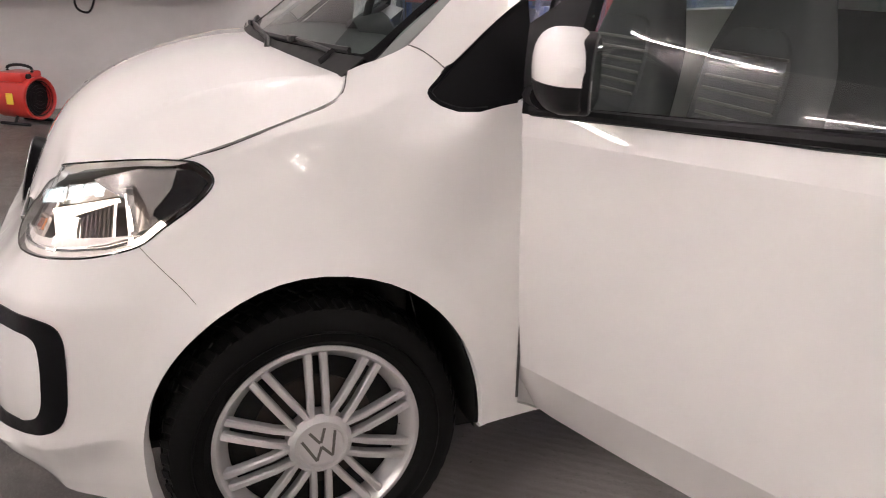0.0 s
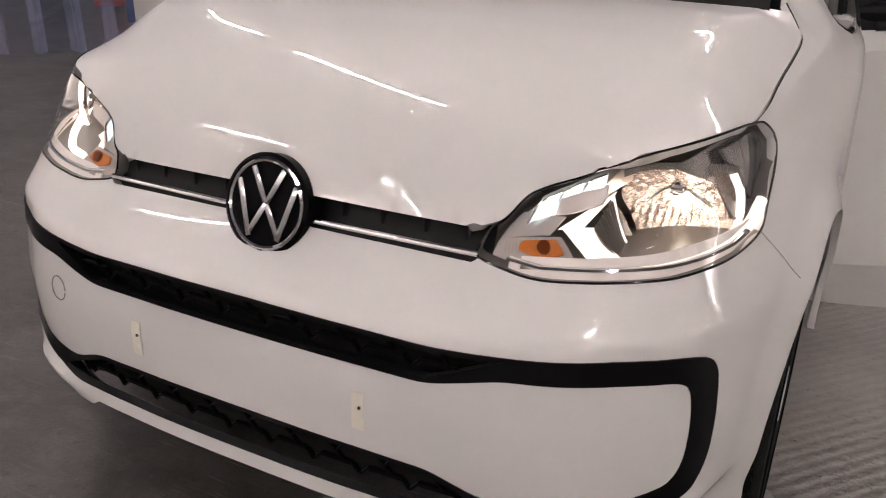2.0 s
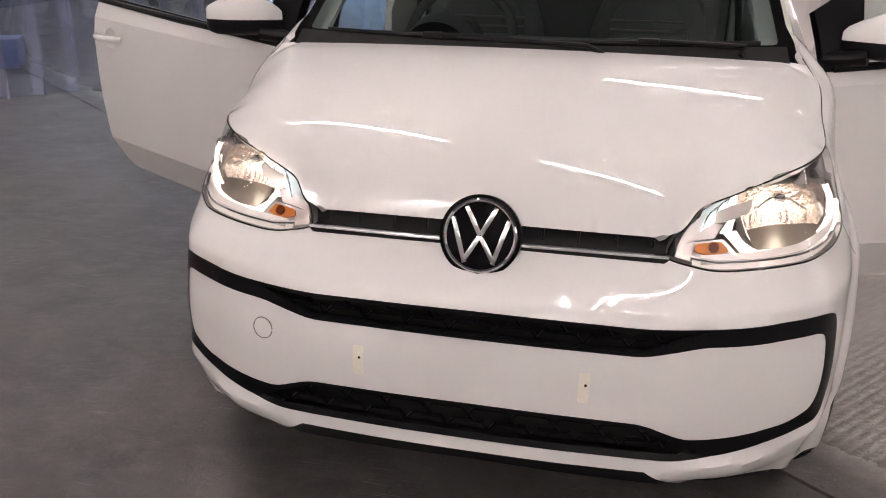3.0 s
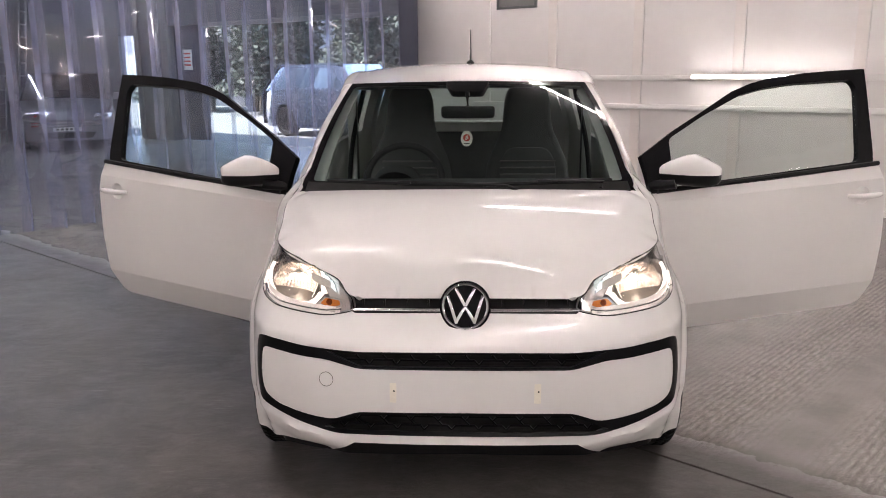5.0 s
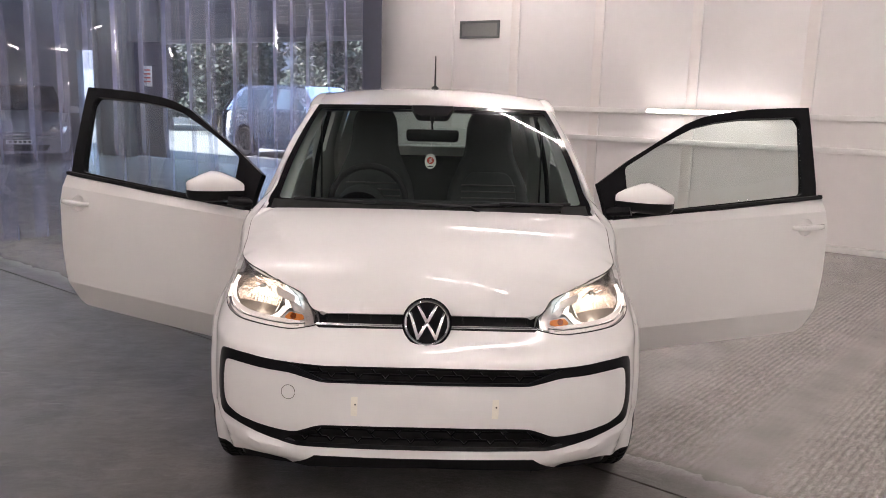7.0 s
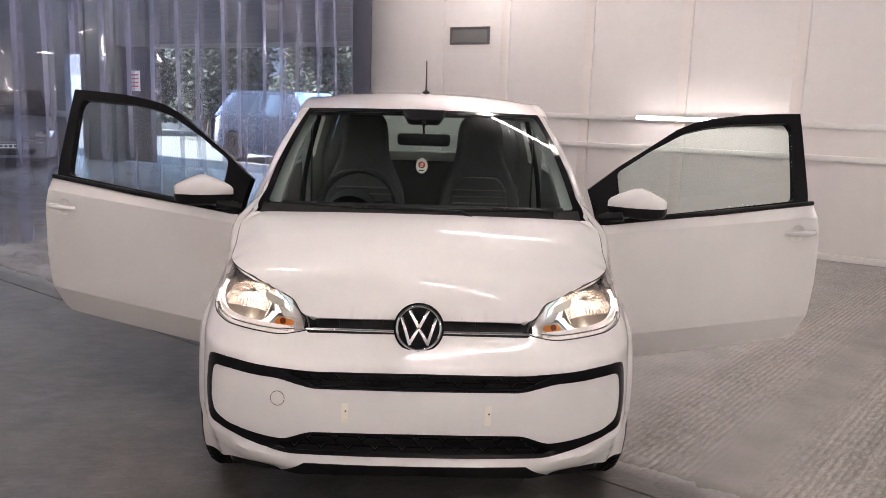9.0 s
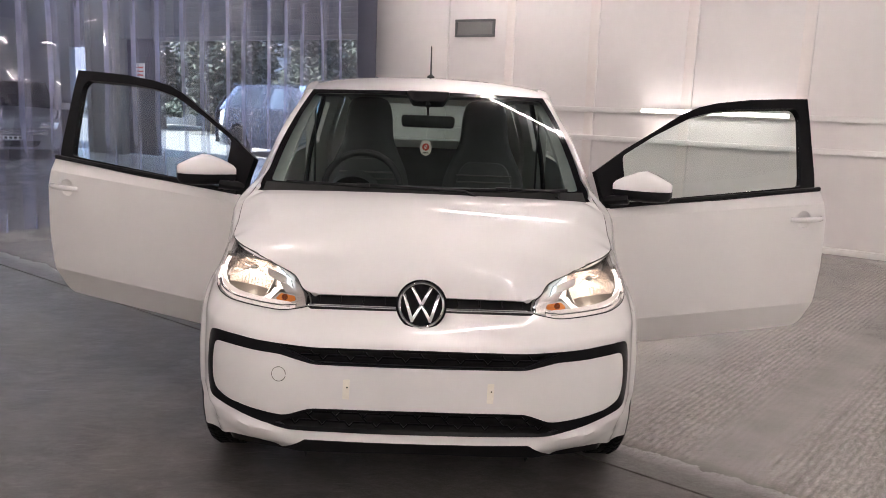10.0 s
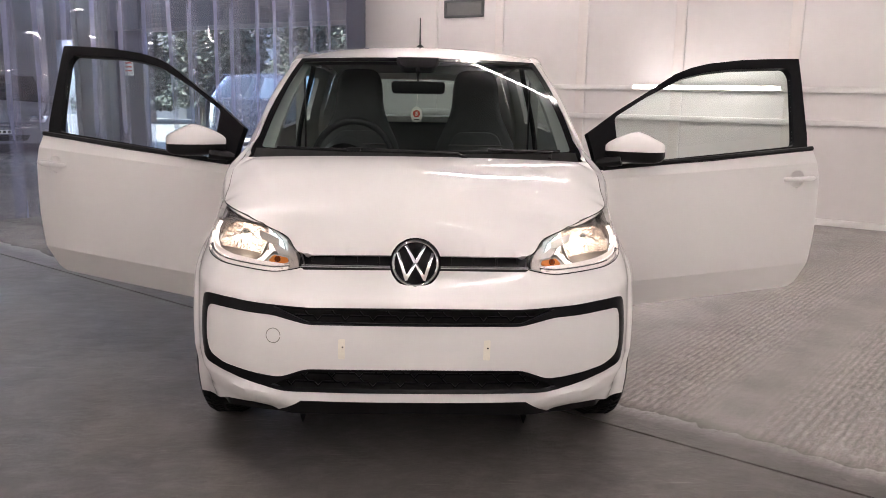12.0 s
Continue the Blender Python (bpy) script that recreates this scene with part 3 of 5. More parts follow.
_chin = spline((.36, .42, .52, .62, .72, .82, 1.0), (.300, .303, .315, .332, .352, .372, .385))
_panel_fold = spline((.20, .45, .65, .70), (.385, .390, .404, .410))
_shoulder = spline((1.0, 1.044, 1.144, 1.22, 1.364, 1.452, 1.6), (.835, .850, .880, .903, .940, .972, 1.02))


def soft(t):
    t = np.clip(t, 0, 1)
    return t * t * (3 - 2 * t)


def skin(s, z):
    """The nose, corner and wing: s metres round the plan curve from the middle, z up."""
    s, z = np.asarray(s, float), np.asarray(z, float)
    a = np.abs(s)
    m = np.clip((a - .45) / .5, 0, 1)
    m = m * m * (3 - 2 * m)
    k = np.clip((a - 1.05) / .57, 0, 1)
    k = k * k * (3 - 2 * k)
    fold = _fold_z(a)
    low = z - (fold - .622) * soft((.75 - z) / .12) * soft((z - .52) / .06)
    i = inset_front(low) * (1 - m) + (inset_side(z) * (1 - k) + inset_rear(z) * k) * m
    over = z - _shoulder(a)
    i = i - .003 * soft(1 - np.maximum(over, 0) / .05) * soft(1 + np.minimum(over, 0) / .20) * soft((a - 1.0) / .12) * soft((1.52 - a) / .14)
    i = i + .026 * soft((a - 1.02) / .16) * soft((1.46 - a) / .10) * soft((over + .012) / .06)
    i = i - .004 * np.clip(1 - np.abs(z - fold) / .045, 0, 1) * soft((a - .40) / .35) * soft((1.0 - a) / .14)
    tuck = soft((a - .38) / .10) * soft((.98 - a) / .22)
    i = i + tuck * (.55 * np.clip(_chin(a) - z, 0, .06) - .24 * soft((.88 - a) / .22) * np.clip(_chin(a) + .045 - z, 0, .045))
    i = i + .12 * np.clip((a - .20) / .15, 0, 1) * np.clip((.70 - a) / .03, 0, 1) * np.clip(_panel_fold(a) - z, 0, .03)
    i = i + .012 * soft(1 - np.abs(a - .60) / .15) * soft((.70 - z) / .10)
    r = np.hypot(a - HUB_S, z - HUB_Z)
    flare = np.clip(1 - (r - ARCH_R) / .075, 0, 1) * np.clip((a - .80) / .12, 0, 1) * np.clip((1.62 - a) / .08, 0, 1)
    i = i - .014 * flare * flare * (3 - 2 * flare)
    x = np.interp(a, PS, PX) - np.interp(a, PS, PTY) * i
    y = np.interp(a, PS, PY) + np.interp(a, PS, PTX) * i
    return np.stack([np.where(s < 0, -x, x), y, z + 0 * x], -1)


def both(half):
    """A closed outline from its half with s > 0, from the middle above to the middle below."""
    half = [tuple(p) for p in half]
    return half + [(-s, z) for s, z in half[::-1] if s > 1e-6]


def arc(a0, a1, r=ARCH_R, n=18):
    return [(HUB_S + r * math.cos(radians(a0 + (a1 - a0) * k / n)), HUB_Z + r * math.sin(radians(a0 + (a1 - a0) * k / n))) for k in range(n + 1)]


LAMP_LOW = [(.372, .690), (.42, .681), (.47, .676), (.55, .682), (.66, .690), (.77, .697), (.85, .707), (.922, .724)]
LAMP_TOP = [(.367, .702), (.381, .727), (.403, .741), (.445, .777), (.515, .802), (.65, .827), (.80, .849), (.92, .860), (.985, .859)]
LAMP_REAR = [(1.03, .853), (1.058, .828), (1.035, .798), (.965, .752)]
SHUT = [(1.06, .876), (1.14, .897), (1.28, .944), (1.318, .968), (1.333, 1.002)]
LAMP = LAMP_TOP + LAMP_REAR + LAMP_LOW[::-1]
LAMP_EDGE = [tuple(p) for p in curve_through(LAMP, 4, True)]
SEAM = [(.985, .666), (1.03, .620)]

car = thing("car", "white small hatchback with both doors wide open and headlamps lit", "car", m=pose(0, 0, -.028))

def both_round(half, r=.022):
    """The same, with the corners away from the middle cut round."""
    return [tuple(p) for p in rounded(both(half), r, 4)]


# nose
BUMPER_HOLE = both_round([(0, .583), (.33, .581), (.435, .587), (.60, .596), (.70, .600), (.747, .592), (.766, .567), (.766, .50), (.758, .43), (.737, .391), (.69, .372), (.62, .355), (.52, .337), (.46, .325), (.40, .316), (0, .316)])
PLATE_PANEL = both_round([(0, .529), (.33, .529), (.44, .555), (.56, .560), (.69, .565), (.710, .552), (.713, .50), (.706, .436), (.688, .406), (.63, .381), (.47, .363), (.42, .359), (.34, .389), (0, .391)])
GRILLE_TOP = both([(0, .576), (.34, .575), (.44, .581), (.33, .538), (0, .537)])
GRILLE_LOW = both([(0, .383), (.33, .381), (.41, .350), (.45, .333), (.40, .325), (0, .325)])
sheet("bumper", both([(0, .640), (.030, .645), (.053, .658), (.069, .675), (.076, .685), (.36, .683)] + LAMP_LOW + SEAM + arc(123, 200) + [(.80, .224), (.655, .249), (.515, .257), (.46, .249), (.435, .241), (.40, .258), (.352, .288), (0, .288)]),
               skin, PAINT, car, "white painted front bumper", [BUMPER_HOLE], 0.016, 0.03, 0, False, 38, [[(k, float(_fold_z(abs(k))) + d) for k in np.linspace(-.93, .93, 140)] for d in (-.004, .004)] + [[(sg * k, float(_chin(k)) + d) for k in np.linspace(.40, .86, 40)] for d in (-.004, .004) for sg in (-1, 1)])
sheet("plate_panel", PLATE_PANEL, skin, PAINT, car, "bare white panel with no number plate", (), 0.018, 0.02, 0.002)
sheet("grille_surround", BUMPER_HOLE, skin, TRIM, car, "satin black plastic surround", [PLATE_PANEL, GRILLE_TOP, GRILLE_LOW], 0.014, 0.02, 0.003)
sheet("grille_backing", both([(0, .60), (.62, .60), (.62, .31), (0, .31)]), skin, DARK, car, "", (), 0.04, 0, -0.06)


def honeycomb(outline, cell=.086, row=.030, proud=-.009):
    bm = bmesh.new()
    lo, hi = np.min(outline, axis=0), np.max(outline, axis=0)
    n, m = int((hi[0] - lo[0]) / cell) + 2, int((hi[1] - lo[1]) / row) + 2
    segs = []
    for i in range(-n, n + 1):
        for j in range(-1, m + 1):
            cx, cz = (i + .5 * (j % 2)) * cell, lo[1] + (j + .1) * row
            c = [(cx - .5 * cell, cz), (cx - .34 * cell, cz + row * .5), (cx + .34 * cell, cz + row * .5), (cx + .5 * cell, cz)]
            segs += list(zip(c, c[1:]))
            segs.append(((cx + .5 * cell, cz), (cx + .66 * cell, cz - .5 * row)))
    mids = [((a[0] + b[0]) / 2, (a[1] + b[1]) / 2) for a, b in segs]
    for (a, b), ok in zip(segs, within(outline, mids)):
        if not ok:
            continue
        p, q = skin(a[0], a[1]), skin(b[0], b[1])
        w = Vector((0, 0, .0028)) if abs(b[1] - a[1]) < .3 * abs(b[0] - a[0]) else Vector((.0028, 0, 0))
        ring = [[bm.verts.new(Vector(e) + Vector((0, -proud + d, 0)) + w * k) for k, d in ((1, 0), (-1, 0), (-1, .008), (1, .008))] for e in (p, q)]
        for k in range(4):
            bm.faces.new((ring[0][k], ring[0][(k + 1) % 4], ring[1][(k + 1) % 4], ring[1][k]))
    return bm


for sg in (-1, 1):
    part("upper_grille", honeycomb([(0, .537), (sg * .33, .538), (sg * .385, .560), (sg * .34, .575), (0, .576)]), BADGE, car, "black honeycomb grille")
part("lower_grille", honeycomb(GRILLE_LOW), BADGE, car, "black honeycomb grille")
sheet("nose_slot", both([(0, .750), (.385, .742), (.385, .672), (0, .672)]), skin, BLACK, car, "black slot below the bonnet", (), 0.02, 0, -0.022)
for sg in (-1, 1):
    part("chrome_strip", tube([skin(sg * (.075 + k * .0098), .6945) + np.array((0, -.002, 0)) for k in range(31)], .0048, 8, .9), CHROME, car, "thin chrome strip")
    for k in range(4):
        part("slot_rib", box((.005, .02, .026), tuple(skin(sg * (.12 + k * .072), .712) + np.array((0, .027, 0))), .001), BLACK, car)
    tape = sheet("tape", rounded([(sg * .225 - .011, .425), (sg * .225 + .010, .424), (sg * .225 + .011, .488), (sg * .225 - .010, .487)], .003), skin, TAPE, car, "torn strip of adhesive tape", (), .008, .001, .0045)
    part("dot", lathe([(0, .003), (.0025, .003), (.003, 0)], 12, Matrix.Translation(skin(sg * .225 + .003, .463)) @ pose(0, -.003, 0, 90)), DARK, tape)
part("tow_cover", tube([skin(-.439 + .0225 * math.cos(a), .493 + .0225 * math.sin(a)) + np.array((0, -.0022, 0)) for a in np.linspace(0, 6.1, 40)], .0012, 5), LAMP_BODY, car, "round tow eye cover")
# black sheet laid where only shade lies under the bumper
sheet("under_lip", both([(0, .290), (.35, .290), (.43, .246), (.47, .252), (.60, .256), (.80, .230), (.89, .225), (.89, .19), (.45, .215), (0, .225)]), skin, BLACK, car, "black sheet for the shade under the bumper", (), .03, .0, -.03)


def emblem(at, m, r=.081, depth=.03, parent=None, face=BADGE, metal=CHROME):
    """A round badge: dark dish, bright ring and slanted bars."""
    base = part("emblem", lathe([(0, depth * .72), (r * .9, depth * .72), (r * .92, depth), (r, depth * .9), (r, -.012), (0, -.012)], 56, at @ m), face, parent, "round badge")
    part("ring", lathe([(r * .81, depth * .70), (r * .82, depth * .98), (r * .86, depth * 1.06), (r * .90, depth * .98), (r * .91, depth * .7)], 56, at @ m), metal, base, "bright ring")
    w = r * .062
    for a, b in (((-.36, .68), (-.04, .07)), ((.36, .68), (.04, .07)), ((-.68, .40), (-.36, -.62)), ((.68, .40), (.36, -.62)), ((-.36, -.62), (-.035, -.05)), ((.36, -.62), (.035, -.05))):
        d = Vector((b[0] - a[0], b[1] - a[1], 0)).normalized() * w
        n = Vector((-d.y, d.x, 0))
        p, q = Vector((*a, 0)) * r, Vector((*b, 0)) * r
        part("bar", prism([p - n - d * .3, p + n - d * .3, q + n + d, q - n + d][::-1], depth * .2, .0012, at @ m @ Matrix.Translation((0, 0, depth * .74))), metal, base)
    return base


emblem(Matrix.Translation((0, .070, .703)), pose(0, 0, 0, 74), parent=car)


# bonnet
_edge = np.array(curve_through([skin(s, z) for s, z in [(.368, .728)] + LAMP_TOP[2:] + SHUT], 6))
_edge[:, 1] = np.maximum.accumulate(_edge[:, 1] + np.arange(len(_edge)) * 1e-6)


_ridge_z = spline((.045, .0635, .085, .11, .14, .195, .275, .345, .43, .54, .63, .72), (.672, .722, .772, .814, .850, .890, .930, .956, .979, .996, 1.003, 1.008))
_fold_x = spline((.06, .10, .20, .287, .389, .555, .706), (.30, .34, .43, .489, .529, .577, .647))
_sag = spline((.06, .12, .20, .30, .45, .60), (.23, .205, .155, .125, .085, .05))


def hood(x, y):
    """The bonnet: steep at the nose, a flat middle behind it, folded along two lines and falling to the sides."""
    a, ex, ez = np.abs(x), np.interp(y, _edge[:, 1], _edge[:, 0]), np.interp(y, _edge[:, 1], _edge[:, 2])
    k = _sag(y)
    fold = np.minimum(_fold_x(y), ex - .08)
    q = np.clip((a - fold) / (ex - fold), 0, 1.05)
    drop = np.maximum(_ridge_z(y) - k * ex * ex - ez, 0)
    w = np.clip((y - .24) / .16, 0, 1)
    w = w * w * (3 - 2 * w)
    return np.stack([x, y, _ridge_z(y) - k * a * a - drop * (w * q ** 1.25 + (1 - w) * np.clip(a / ex, 0, 1.03) ** 3.4)], -1)


def front_y(x):
    """Where the bonnet comes down to its straight front edge."""
    lo, hi = .046, .13
    for _ in range(24):
        y = (lo + hi) / 2
        lo, hi = (lo, y) if hood(np.array(x), np.array(y))[2] > .731 - .010 * x else (y, hi)
    return lo


_half = [(_edge[0][0] * k / 14, front_y(_edge[0][0] * k / 14)) for k in range(14)] + [(p[0] - .002, p[1]) for p in _edge] + [(.66 * k / 10, .658 + .062 * (k / 10) ** 2) for k in range(9, -1, -1)]
_folds = [[(k * float(_fold_x(y)), y) for y in np.linspace(.34, .66, 22)] for k in (-1, 1)]
sheet("bonnet", both(_half), hood, PAINT, car, "white painted bonnet", (), .016, .016, .001, False, 38, _folds)


for mir in (False, True):
    k = -1 if mir else 1
    part("shut_line", tube([(k * (p[0] + .001), p[1] + .001, p[2] - .0020) for p in curve_through([skin(s, z) for s, z in [(.985, .860)] + SHUT], 6)], .0013, 6), GAP, car, "dark gap beside the bonnet")
    part("seam_line", tube([(k * p[0], p[1], p[2]) for p in (skin(s, z) for s, z in resample([LAMP_LOW[-1]] + SEAM + arc(123, 122)[:1], .02)[:9])], .0007, 6), LAMP_BODY, car, "thin gap between bumper and wing")


# wings
WING = LAMP_LOW[-1:] + [(.965, .752), (1.035, .798), (1.060, .828), (1.032, .853), (.988, .862)] + [(s + .003, z - .0015) for s, z in SHUT] + [(1.365, 1.010), (1.396, 1.018), (1.432, 1.030), (1.470, 1.043), (1.505, 1.028), (1.534, 1.004), (1.506, .986), (1.487, .974), (1.481, .966), (1.484, .957), (1.502, .946), (1.536, .936), (1.58, .935), (1.624, .943), (1.665, .948), (1.668, .70), (1.668, .45), (1.672, .345), (1.70, .333), (1.72, .322), (1.585, .308)] + arc(-2, 123) + SEAM[::-1]
for mir in (False, True):
    sg = -1 if mir else 1
    sheet("wing", WING, skin, PAINT, car, "white painted front wing", (), .018, .014, 0, mir, 38, [[(k, float(_shoulder(k)) + d) for k in np.linspace(1.09, 1.49, 30)] for d in (-.003, .003)])
    bm = bmesh.new()
    prev = None
    for k in range(25):
        a = radians(-20 + 206 * k / 24)
        ring = [bm.verts.new((sg * x, .6 - ARCH_R * 1.015 * math.cos(a), HUB_Z + ARCH_R * 1.015 * math.sin(a))) for x in (.40, .68 if k < 7 else .74 if k < 9 else .775)]
        if prev:
            bm.faces.new((prev[0], prev[1], ring[1], ring[0]))
        prev = ring
    part("wheel_well", joined(bm, lathe([(0, 0), (ARCH_R, 0)], 32, pose(sg * .41, .6, HUB_Z, 0, 90))), DARK, car, "dark wheel arch liner")


# wheels
def wheel(at, turn, spin):
    hub = new("wheel")
    hub.parent = car
    hub.matrix_basis = at @ Matrix.Scale(.956, 4)
    R, w = .298, .080
    prof = [(.204, w * .62), (.213, w * .80), (.226, w * .96), (.250, w * 1.02), (.272, w * .98), (.288, w * .84), (.2955, w * .60), (R, w * .3), (R, -w * .3), (.2955, -w * .6), (.288, -w * .84), (.25, -w), (.206, -w * .8), (.196, -w * .6)]
    lugs = []
    for k in range(56):
        for side in (-1, 1):
            a = 2 * math.pi * (k + .5 * (side > 0)) / 56
            lugs.append(box((.010, .019, .030), (0, 0, 0), .002, Matrix.Rotation(a, 4, "Z") @ Matrix.Translation((R - .006, 0, side * w * .66)) @ pose(0, 0, 0, side * 18, -side * 28, 0), 1))
    for k in range(72):
        a = 2 * math.pi * k / 72
        for h in (-.02, .02):
            lugs.append(box((.006, .017, .026), (0, 0, 0), .001, Matrix.Rotation(a + h, 4, "Z") @ Matrix.Translation((R, 0, h)) @ pose(0, 0, 0, 25), 1))
    tyre = part("tyre", lathe(prof, 96), RUBBER, hub, "worn black tyre", 30)
    tagged(part("tread", joined(*lugs), RUBBER, tyre, "", 30), "", "", "", "stuff")
    part("tyre_rib", lathe([(.2445, w * 1.015), (.2475, w * 1.06), (.2505, w * 1.015)], 96), RUBBER, tyre)
    rim = part("rim", lathe([(.176, .030), (.193, .050), (.197, .062), (.203, .066), (.211, .064), (.214, .056), (.212, .040), (.196, -.03), (.186, -.05)], 96), SILVER, hub, "silver multi-spoke wheel")
    part("back_disc", lathe([(0, .012), (.185, .012), (.185, .0), (0, .0)], 48), DARK, rim)
    part("brake_disc", lathe([(.06, .020), (.125, .020), (.125, .010), (.06, .010)], 48), IRON, rim)
    spoke = bmesh.new()
    outer, inner, ho, hi = .199, .050, .058, .072
    ring = []
    for x, h, ww in ((inner, hi, .0068), (.10, hi + .002, .0070), (.16, ho + .008, .0076), (outer, ho, .0085)):
        ring.append([spoke.verts.new((x, y, z)) for y, z in ((-ww, h - .02), (-ww, h - .004), (-ww * .6, h), (ww * .6, h), (ww, h - .004), (ww, h - .02))])
    for a, b in zip(ring, ring[1:]):
        for k in range(5):
            spoke.faces.new((a[k], a[k + 1], b[k + 1], b[k]))
    me = bpy.data.meshes.new("spoke")
    bmesh.ops.recalc_face_normals(spoke, faces=spoke.faces)
    spoke.to_mesh(me)
    spoke.free()
    me.materials.append(SILVER)
    for k in range(10):
        for off in (-.0155, .0155):
            o = new("spoke", me)
            o.parent = rim
            o.matrix_basis = Matrix.Rotation(radians(spin + 36 * k), 4, "Z") @ Matrix.Translation((0, off, 0))
    part("hub_cap", lathe([(0, .076), (.044, .076), (.047, .082), (.054, .082), (.060, .074), (.066, .070), (.066, .04)], 48), SILVER, rim, "round hub cap")
    bars = []
    for a, b in (((-.36, .8), (-.02, .1)), ((.36, .8), (.02, .1)), ((-.8, .5), (-.38, -.75)), ((.8, .5), (.38, -.75)), ((-.38, -.75), (0, -.1)), ((.38, -.75), (0, -.1))):
        d = Vector((b[0] - a[0], b[1] - a[1], 0)).normalized() * .0028
        n = Vector((-d.y, d.x, 0))
        p, q = Vector((*a, 0)) * .043, Vector((*b, 0)) * .043
        bars.append(prism([p - n, p + n, q + n, q - n][::-1], .0015, 0, Matrix.Rotation(radians(turn), 4, "Z") @ Matrix.Translation((0, 0, .0765))))
    part("hub_emblem", joined(*bars), LAMP_BODY, rim)
    return hub


left = wheel(Matrix.Translation((.690, .562, .313)) @ pose(0, 0, 0, 0, 90, 0) @ Matrix.Rotation(radians(90), 4, "Z"), 12, 18)
for m in (Matrix.Translation((-.690, .562, .313)) @ pose(0, 0, 0, 0, -90, 0), Matrix.Translation((.692, 2.98, .313)) @ pose(0, 0, 0, 0, 90, 0), Matrix.Translation((-.692, 2.98, .313)) @ pose(0, 0, 0, 0, -90, 0)):
    copy_thing(left, m)


for sg in (-1, 1):
    part("door_gap", tube([(sg * p[0], p[1], p[2]) for p in (skin(1.6695, z) for z in np.linspace(.935, .36, 16))], .0032, 6), GAP, car, "dark gap behind the wing")


# headlamps
def headlamp(mir):
    sg = -1 if mir else 1

    def deep(d):
        def f(s, z):
            p = skin(s, z)
            e = 1e-3
            n = np.cross(skin(s + e, z) - skin(s - e, z), skin(s, z + e) - skin(s, z - e))
            n /= np.linalg.norm(n, axis=-1, keepdims=True) + 1e-12
            dd = d(s, z) if callable(d) else d
            return p - n * np.expand_dims(dd, -1)
        return f

    def shrunk(k):
        c = np.mean(LAMP, axis=0)
        return [(c[0] + (s - c[0]) * (1 - k), c[1] + (z - c[1]) * (1 - 2.6 * k)) for s, z in LAMP_EDGE]

    def bar(name, pts, r, mat, label="", flat=1.0):
        return part(name, tube([(sg * x, y, z) for x, y, z in curve_through(pts, 5)], r, 8, flat), mat, lamp, label)

    def plate(name, quad, thick, mat, label=""):
        """A flat piece through its corners, thickened away from the front."""
        bm = bmesh.new()
        rings = [[bm.verts.new((sg * x, y + d, z)) for x, y, z in quad] for d in (0, thick)]
        n = len(quad)
        bm.faces.new(rings[0])
        bm.faces.new(rings[1][::-1])
        for k in range(n):
            bm.faces.new((rings[0][k], rings[1][k], rings[1][(k + 1) % n], rings[0][(k + 1) % n]))
        bmesh.ops.triangulate(bm, faces=bm.faces[:])
        return part(name, bm, mat, lamp, label)
    # housing: walls from the lens' edge back to a dark rear wall
    rim = [skin(s, z) for s, z in resample(LAMP_EDGE, .012)]
    bm = bmesh.new()
    front = [bm.verts.new((sg * p[0] * .998, p[1] + .002, p[2])) for p in rim]
    rear = [bm.verts.new((sg * (p[0] - .02 - .05 * max(0, p[0] - .5) / .2), max(p[1] + .03, .385), .755 + (p[2] - .755) * .96)) for p in rim]
    n = len(rim)
    for k in range(n):
        bm.faces.new((front[k], front[(k + 1) % n], rear[(k + 1) % n], rear[k]))
    bm.faces.new(rear)
    lamp = part("headlamp", bm, LAMP_BODY, car, "lit headlamp with clear lens and dark inside")
    sheet("lens", shrunk(.006), skin, LENS, lamp, "clear plastic lens", (), .018, .003, .002, mir).visible_shadow = False
    part("seal", tube([(sg * p[0], p[1], p[2]) for p in rim], .0018, 6, 1, True), BLACK_GLOSS, lamp, "black edge seal")
    border = [skin(s, z + .010) for s, z in resample(LAMP_LOW[1:] + LAMP_REAR[-1:] + LAMP_LOW[-2:-1], .015)[:36]]
    part("chrome_border", tube([(sg * (p[0] - .005), p[1] + .010, p[2]) for p in border], .005, 6, .7), CHROME, lamp, "chrome lower border")
    low = resample(LAMP_LOW[1:], .02)
    sheet("lower_facet", [(s, z + .004) for s, z in low] + [(s, z + .019) for s, z in low[::-1]], deep(.008), LIT_RIM, lamp, "bright lit lower rim", (), .01, .004, 0, mir)
    # main bowl, facing forwards
    bowl = rounded([(.492, .735), (.496, .772), (.53, .790), (.60, .802), (.652, .806), (.664, .775), (.667, .725), (.645, .688), (.59, .676), (.532, .677)], .010)

    def dish(x, z):
        q = ((x - .580) / .105) ** 2 + ((z - .742) / .075) ** 2
        y = .296 + .075 * np.clip(1 - q, 0, 1) + .0020 * np.sin(x * 560) * np.clip((.735 - z) * 40, 0, 1) + .0016 * np.sin(x * 330) * np.sin(z * 420) * np.clip((z - .735) * 40, 0, 1)
        return np.stack([x, y, z], -1)

    def ring(x, z):
        return np.stack([x, .288 - .25 * np.clip(.70 - z, 0, .03) - .20 * np.clip(.53 - x, 0, .05), z], -1)
    around = rounded([(.482, .735), (.487, .778), (.528, .800), (.60, .812), (.662, .816), (.674, .775), (.677, .722), (.650, .679), (.59, .667), (.526, .668)], .012)
